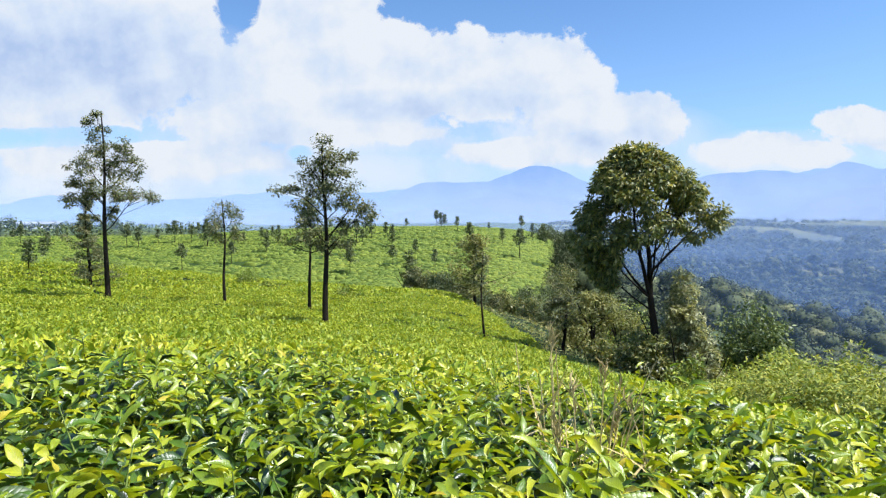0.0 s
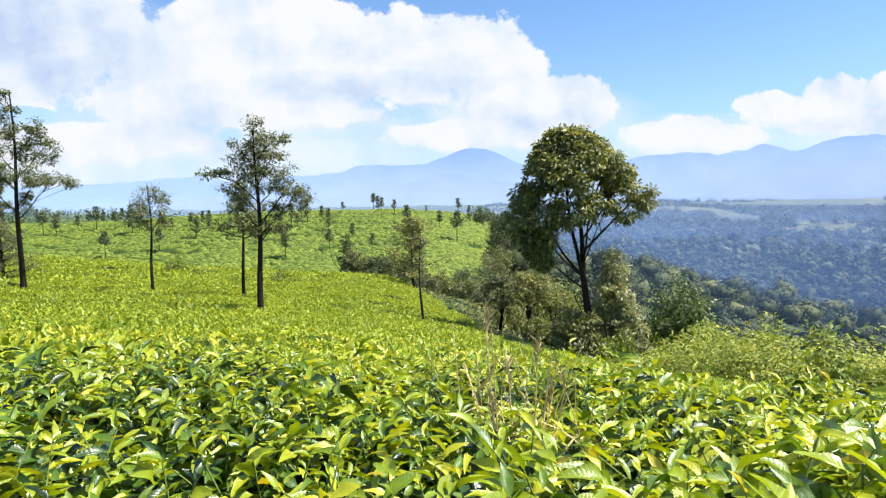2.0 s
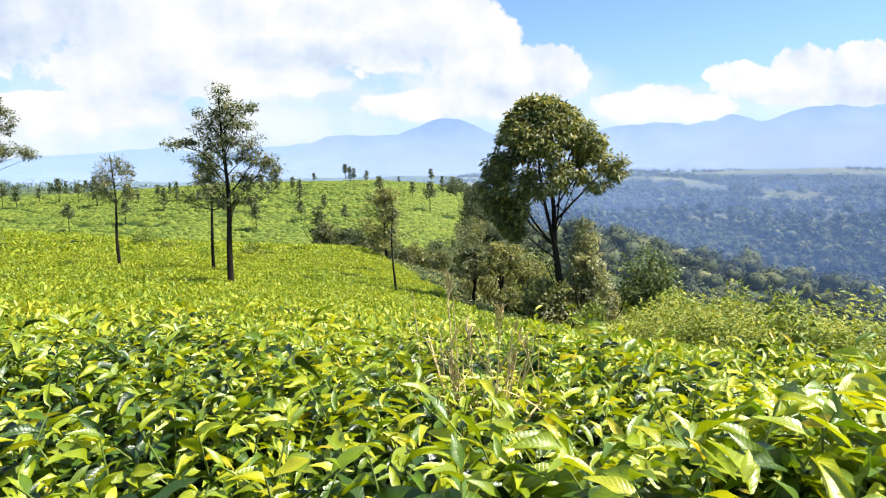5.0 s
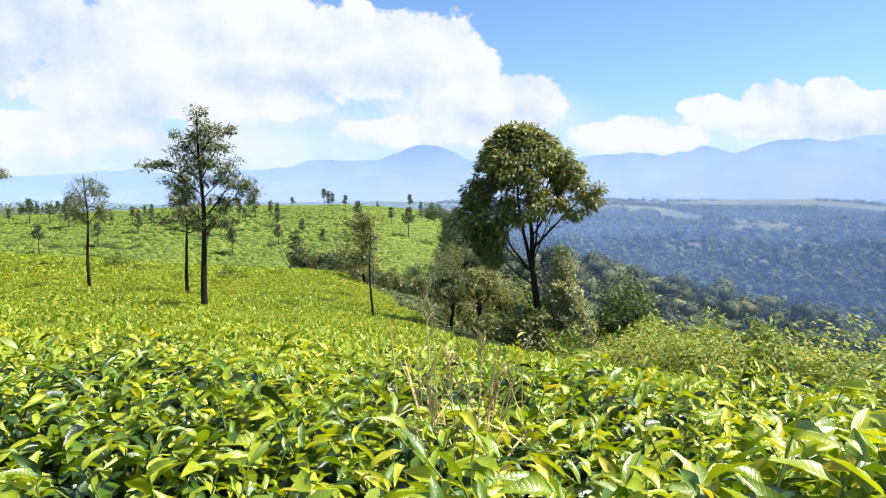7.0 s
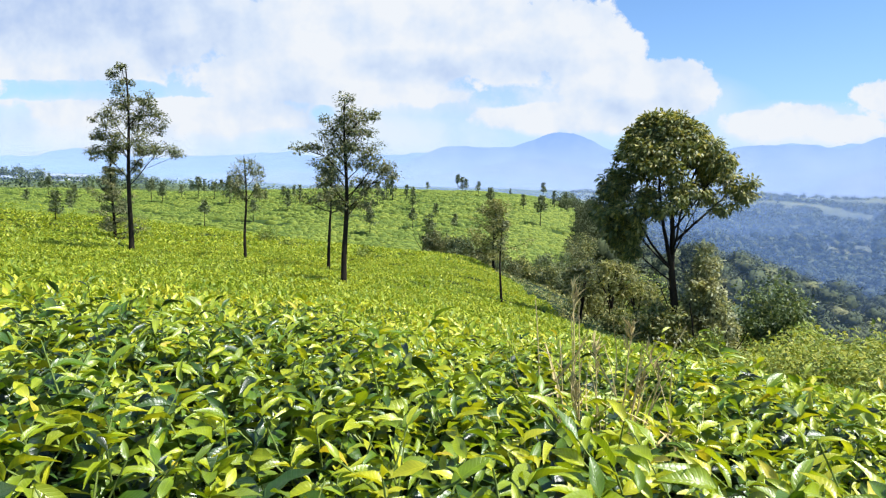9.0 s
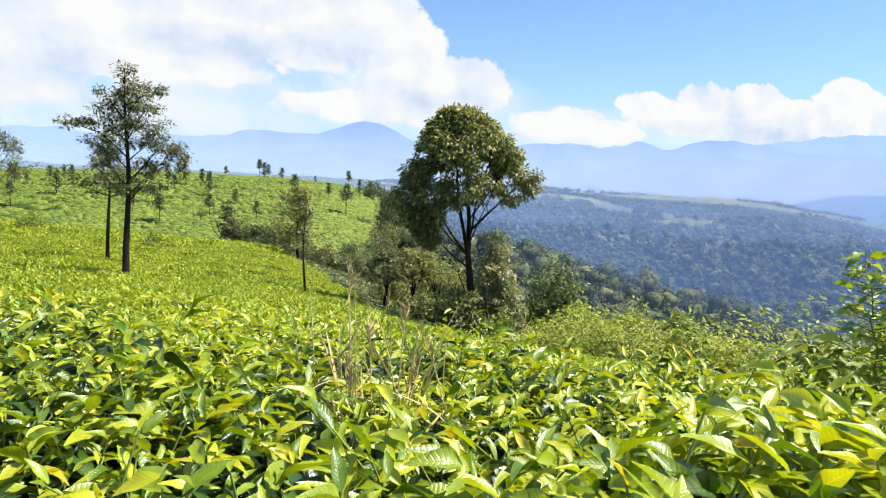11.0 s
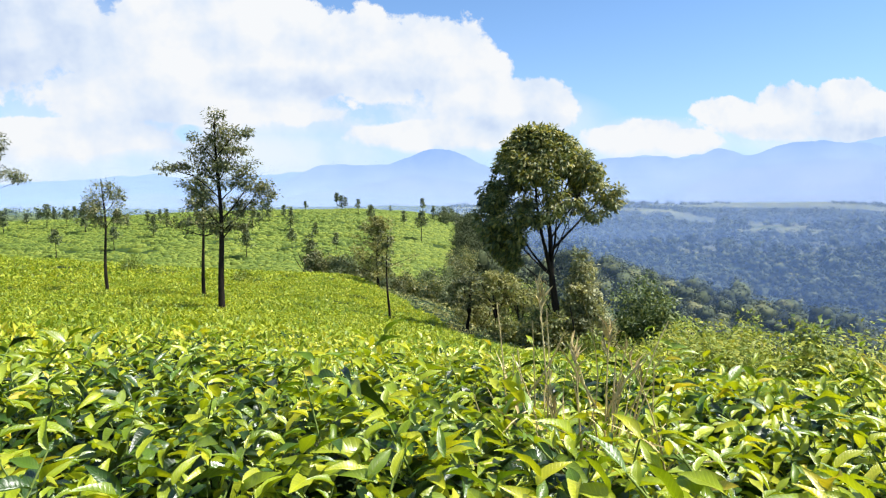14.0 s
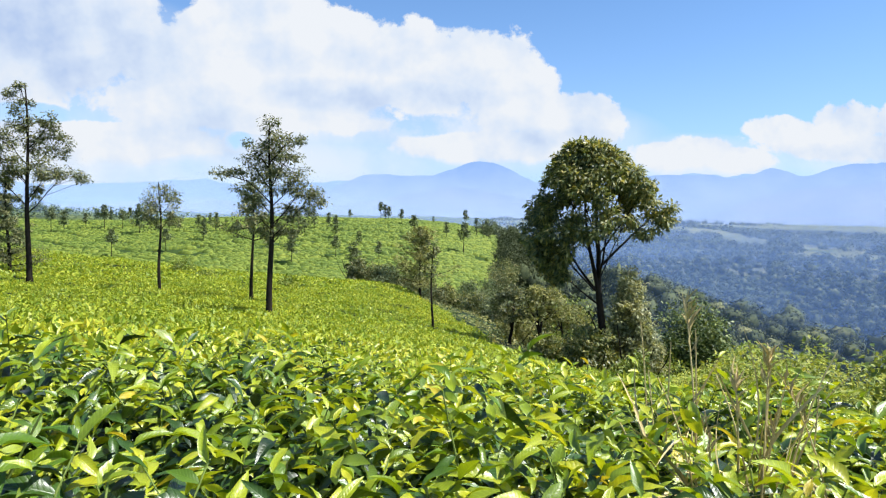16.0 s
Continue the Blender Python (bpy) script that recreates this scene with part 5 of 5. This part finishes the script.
# ---- distance ----
def build_forest():
    rng = np.random.default_rng(14)

    def round_mesh(level):
        ico = bmesh.new()
        bmesh.ops.create_icosphere(ico, subdivisions=level, radius=1)
        v = np.array([q.co[:] for q in ico.verts])
        f = np.array([[q.index for q in g.verts] for g in ico.faces])
        ico.free()
        return v, f[v[f].mean(1)[:, 2] > -0.45]

    def stand(r0, r1, a0, a1, n, crown, per, flat, level, clear=0.0):
        """Round uneven crowns packed side by side, each a lumpy body under a coat of leaf sprays."""
        x, y = scatter(rng, r0, r1, a0, a1, n)
        A, r = np.arctan2(x, y), np.hypot(x, y)
        wave = 0.16 * r0 * (fbm(np.degrees(A) / 3.0, 0 * A + r0 / 50, 73, 3) - 0.5)
        ok = (x > 0.175 * y + 4) & (height(x, y) < -3) | (r > 700)
        ok &= (x > 0.17 * y) & (r > r0 + 0.1 * r0 + wave)
        if clear:
            ok &= fbm(x / 110, y / 150, 83, 3) + 0.24 * (r - r0) / (r1 - r0) < clear
        x, y = x[ok], y[ok]
        n = len(x)
        R = crown * rng.choice((0.5, 0.7, 1.0, 1.0, 1.4), n) * rng.uniform(0.8, 1.2, n)
        tall = rng.uniform(0.7, 1.25, n)
        spread = np.stack([np.ones(n), np.ones(n), flat * tall], 1)
        c = np.stack([x, y, height(x, y) + 1.0 + R * rng.uniform(-0.3, 1.2 if r0 < 700 else 0.5, n)], 1)
        v, f = round_mesh(level)
        lump = 0.62 + 0.2 * np.sin(v[None, :, 0] * 4.1 + 9 * rng.random((n, 1))) * np.sin(v[None, :, 1] * 4.7 + 9 * rng.random((n, 1))) + rng.uniform(-0.12, 0.12, (n, len(v)))
        body = c[:, None] + v[None] * (lump * R[:, None])[:, :, None] * spread[:, None]
        core = body.reshape(-1, 3), (f[None] + len(v) * np.arange(n)[:, None, None]).reshape(-1, 3)
        d = ball(rng, n * per); d[:, 2] = np.abs(d[:, 2]) * 1.1 - 0.25
        d = unit(d)
        Rr = np.repeat(R, per)
        up = d + 0.45 * ball(rng, n * per)
        L = Rr * rng.uniform(0.7, 1.4, n * per) * (2.0 / math.sqrt(per))
        at = np.repeat(c, per, 0) + d * (Rr * (0.62 + 0.42 * rng.random(n * per)))[:, None] * np.repeat(spread, per, 0)
        return core, blades(BLADE_FLAT, at, np.cross(up, ball(rng, n * per)), up, L, L * 0.75)

    woods = (("valley_forest", "dark green treetops on the near side of the valley", stand(60, 290, 5, 67, 2000, 2.9, 150, 1.0, 2)),
             ("valley_forest", "dense dark forest of round crowns filling the valley", stand(240, 560, 5, 67, 2700, 4.4, 70, 0.95, 2)),
             ("valley_forest", "forest of round crowns rising on the far side of the valley", stand(470, 860, 5, 67, 3900, 5.6, 36, 0.9, 1)),
             ("far_forest", "hazy forest on the far slope of the valley", stand(760, 1250, 5, 67, 5200, 6.4, 18, 0.8, 1, 0.63)),
             ("far_forest", "scattered hazy trees and scrub along the far crest", stand(1130, 1900, 5, 67, 6000, 4.6, 9, 0.7, 1, 0.51)))
    for name, label, (core, coat) in woods:
        ob = tagged(new(name, mesh_of(name, *coat, FOREST_LEAF)), label, "forest", kind="stuff")
        tagged(part("inner_crowns", mesh_of("inner_crowns", *core, FOREST_LEAF, True), ob), kind="stuff")
    Rg, Ag = np.meshgrid(np.linspace(700, 2000, 60), np.radians(np.linspace(10, 67, 70)), indexing="ij")
    gx, gy = Rg * np.sin(Ag), Rg * np.cos(Ag)
    v = np.stack([gx, gy, height(gx, gy) - 0.4], -1)
    k = (np.arange(59)[:, None] * 70 + np.arange(69)[None]).ravel()
    tagged(new("far_meadow", mesh_of("far_meadow", v.reshape(-1, 3), np.stack([k, k + 1, k + 71, k + 70], 1), MEADOW, True)), "pale dry grass of the clearings on the far crest", "meadow", kind="stuff")


build_forest()


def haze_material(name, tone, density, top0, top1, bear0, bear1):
    """A sheet in place of haze: mostly clear, the rest diffuse in an airlight tint; it thins with height and towards
    one bearing.
    """
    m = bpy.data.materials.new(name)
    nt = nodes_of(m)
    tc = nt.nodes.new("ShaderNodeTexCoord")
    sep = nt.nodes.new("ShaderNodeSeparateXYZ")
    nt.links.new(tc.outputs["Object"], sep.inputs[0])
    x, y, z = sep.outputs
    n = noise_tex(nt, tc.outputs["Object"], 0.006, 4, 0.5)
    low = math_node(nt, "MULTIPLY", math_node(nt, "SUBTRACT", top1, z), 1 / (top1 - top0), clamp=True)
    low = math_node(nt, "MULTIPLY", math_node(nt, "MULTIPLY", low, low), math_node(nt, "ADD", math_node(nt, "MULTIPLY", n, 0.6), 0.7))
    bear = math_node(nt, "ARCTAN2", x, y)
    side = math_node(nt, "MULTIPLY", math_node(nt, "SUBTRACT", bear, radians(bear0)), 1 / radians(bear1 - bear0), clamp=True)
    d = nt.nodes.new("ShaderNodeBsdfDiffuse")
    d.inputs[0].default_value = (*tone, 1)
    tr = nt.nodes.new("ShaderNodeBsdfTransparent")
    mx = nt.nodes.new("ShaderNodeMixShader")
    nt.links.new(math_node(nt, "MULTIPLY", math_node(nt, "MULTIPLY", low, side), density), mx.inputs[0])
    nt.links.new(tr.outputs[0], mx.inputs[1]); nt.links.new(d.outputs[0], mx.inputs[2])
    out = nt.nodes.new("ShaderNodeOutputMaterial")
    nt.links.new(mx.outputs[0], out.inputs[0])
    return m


def build_haze():
    """Valley haze as added tinted sheets, one behind the other, each leaning back up the valley."""
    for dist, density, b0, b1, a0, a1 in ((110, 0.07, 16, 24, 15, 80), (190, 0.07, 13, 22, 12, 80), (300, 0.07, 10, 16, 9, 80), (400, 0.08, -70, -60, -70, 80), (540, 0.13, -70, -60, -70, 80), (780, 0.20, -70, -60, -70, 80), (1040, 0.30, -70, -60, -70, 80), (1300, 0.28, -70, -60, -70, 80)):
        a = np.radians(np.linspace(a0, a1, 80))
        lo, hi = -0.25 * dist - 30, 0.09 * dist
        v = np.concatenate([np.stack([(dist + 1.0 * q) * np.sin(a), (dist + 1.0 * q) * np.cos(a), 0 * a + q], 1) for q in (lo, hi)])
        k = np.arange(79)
        # The tint holds the colour of hazy air, paler from 700 m on.
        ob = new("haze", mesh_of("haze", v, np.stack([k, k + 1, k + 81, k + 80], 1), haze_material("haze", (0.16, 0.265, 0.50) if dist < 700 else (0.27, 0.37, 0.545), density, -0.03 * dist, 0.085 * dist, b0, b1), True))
        tagged(ob, "see-through tinted sheet standing in for blue haze over the valley", "haze", kind="stuff")


build_haze()


def ridge(name, dist, us, vs, rough, material, label, seed):
    """A mountain range: slopes that rise to a crest, given as bearing and height over distance."""
    grid, crest = soft_table(us, vs, 0.05)
    t = np.linspace(us[0], us[-1], 700)
    crest = np.interp(t, grid, crest) + rough * (fbm(t * 14, 0 * t, seed, 6) - 0.5)
    rows = []
    for q in np.linspace(0, 1, 14):
        d = dist * (1 - 0.18 * (1 - q))
        c = 1 / np.sqrt(1 + t * t)
        z = dist * c * (crest * q + (q - 1) * 0.35 + 0.03 * q * (1 - q) * (fbm(t * 25, 0 * t + q * 3, seed + 3, 4) - 0.5))
        rows.append(np.stack([d * t * c, d * c, z], 1))
    v = np.stack(rows)
    n = v.shape[1]
    i, j = np.meshgrid(np.arange(13), np.arange(n - 1), indexing="ij")
    k = (i * n + j).ravel()
    ob = new(name, mesh_of(name, v.reshape(-1, 3), np.stack([k, k + 1, k + n + 1, k + n], 1), material, True))
    return tagged(ob, label, "mountains", kind="structure")


def build_mountains():
    # Haze sits in these glow colours; all but the low range pale downwards.
    m1 = hazed_backdrop_material("range far", (0.31, 0.43, 0.62), (0.24, 0.365, 0.61), 60, 560)
    m2 = hazed_backdrop_material("range mid", (0.35, 0.45, 0.64), (0.195, 0.31, 0.555), 40, 400)
    m3 = hazed_backdrop_material("range low", (0.19, 0.285, 0.50), (0.205, 0.315, 0.545), -160, 60)
    m4 = hazed_backdrop_material("range front", (0.36, 0.445, 0.63), (0.21, 0.32, 0.56), -20, 330)
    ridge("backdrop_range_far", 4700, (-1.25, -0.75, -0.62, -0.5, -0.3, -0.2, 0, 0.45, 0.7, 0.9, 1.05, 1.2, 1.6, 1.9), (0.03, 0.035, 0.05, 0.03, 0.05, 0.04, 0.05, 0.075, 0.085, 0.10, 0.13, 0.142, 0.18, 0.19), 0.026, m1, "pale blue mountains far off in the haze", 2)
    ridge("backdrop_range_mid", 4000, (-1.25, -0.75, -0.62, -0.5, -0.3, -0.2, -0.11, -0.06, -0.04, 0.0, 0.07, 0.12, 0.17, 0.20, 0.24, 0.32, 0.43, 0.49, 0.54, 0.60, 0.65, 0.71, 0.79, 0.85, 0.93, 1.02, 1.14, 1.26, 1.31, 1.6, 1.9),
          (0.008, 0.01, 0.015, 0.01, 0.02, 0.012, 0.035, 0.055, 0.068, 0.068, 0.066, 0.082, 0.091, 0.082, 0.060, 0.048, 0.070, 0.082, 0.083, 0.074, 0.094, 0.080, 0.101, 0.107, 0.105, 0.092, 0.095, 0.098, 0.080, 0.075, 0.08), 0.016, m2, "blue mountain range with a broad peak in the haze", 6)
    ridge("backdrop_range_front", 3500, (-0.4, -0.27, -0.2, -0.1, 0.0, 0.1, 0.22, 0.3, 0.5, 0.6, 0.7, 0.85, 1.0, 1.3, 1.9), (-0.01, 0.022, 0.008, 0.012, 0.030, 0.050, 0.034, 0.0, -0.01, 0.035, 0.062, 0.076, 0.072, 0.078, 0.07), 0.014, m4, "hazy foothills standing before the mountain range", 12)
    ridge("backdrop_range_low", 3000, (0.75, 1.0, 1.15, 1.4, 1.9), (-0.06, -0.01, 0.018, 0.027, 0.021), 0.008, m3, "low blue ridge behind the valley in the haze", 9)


build_mountains()


def build_factory(x, y, z, turn, long, deep, tall):
    """A long whitewashed estate building with a low pitched roof."""
    ob = tagged(new("estate_building"), "long pale whitewashed building with a low sheet roof", "building")
    ob.matrix_world = pose(x, y, z, 0, 0, turn)
    def box(x0, x1, y0, y1, z0, z1):
        v = np.array([(a, b, c) for c in (z0, z1) for a, b in ((x0, y0), (x1, y0), (x1, y1), (x0, y1))], float)
        return v, np.array([(3, 2, 1, 0), (4, 5, 6, 7), (0, 1, 5, 4), (1, 2, 6, 5), (2, 3, 7, 6), (3, 0, 4, 7)])
    part("wall", mesh_of("wall", *box(-long / 2, long / 2, -deep / 2, deep / 2, -6, tall), WHITEWASH), ob)
    e, r = 0.6, deep * 0.18
    v = np.array([(-long / 2 - e, -deep / 2 - e, tall), (long / 2 + e, -deep / 2 - e, tall), (long / 2 + e, 0, tall + r), (-long / 2 - e, 0, tall + r), (long / 2 + e, deep / 2 + e, tall), (-long / 2 - e, deep / 2 + e, tall)], float)
    v = np.concatenate([v + (0, 0, 0.25), v])
    f = np.array([(0, 1, 2, 3), (3, 2, 4, 5), (9, 8, 7, 6), (11, 10, 8, 9), (0, 6, 7, 1), (5, 4, 10, 11)])
    part("roof", mesh_of("roof", v, f, ROOFING), ob)
    n = int(long / 4)
    pane = mesh_of("window", *box(-0.9, 0.9, -0.08, 0.05, 0, 1.6), DARK_PANE)
    for k in range(n):
        w = part("window", pane, ob)
        w.matrix_basis = pose(-long / 2 + (k + 0.5) * long / n, -deep / 2, tall * 0.42)


def build_buildings():
    build_factory(-341, 517, -1.2, 33, 31, 12, 4.4)
    build_factory(-368, 498, -1.5, 33, 22, 10, 2.6)
    build_factory(-402, 470, -2.5, 36, 12, 9, 4.0)
    for k, (x, y, tall, wide) in enumerate([(-376, 510, 13, 16), (-366, 516, 12, 14), (-386, 505, 11, 14), (-400, 490, 10, 14), (-318, 545, 8, 12), (-300, 560, 8, 14), (-410, 480, 9, 13)]):
        shrub(x, y, tall, wide, 500 + k, 1.6, 16, 50, HILL_LEAF, "estate_tree", "hazy round tree beside the estate buildings", "trees by the buildings")


build_buildings()
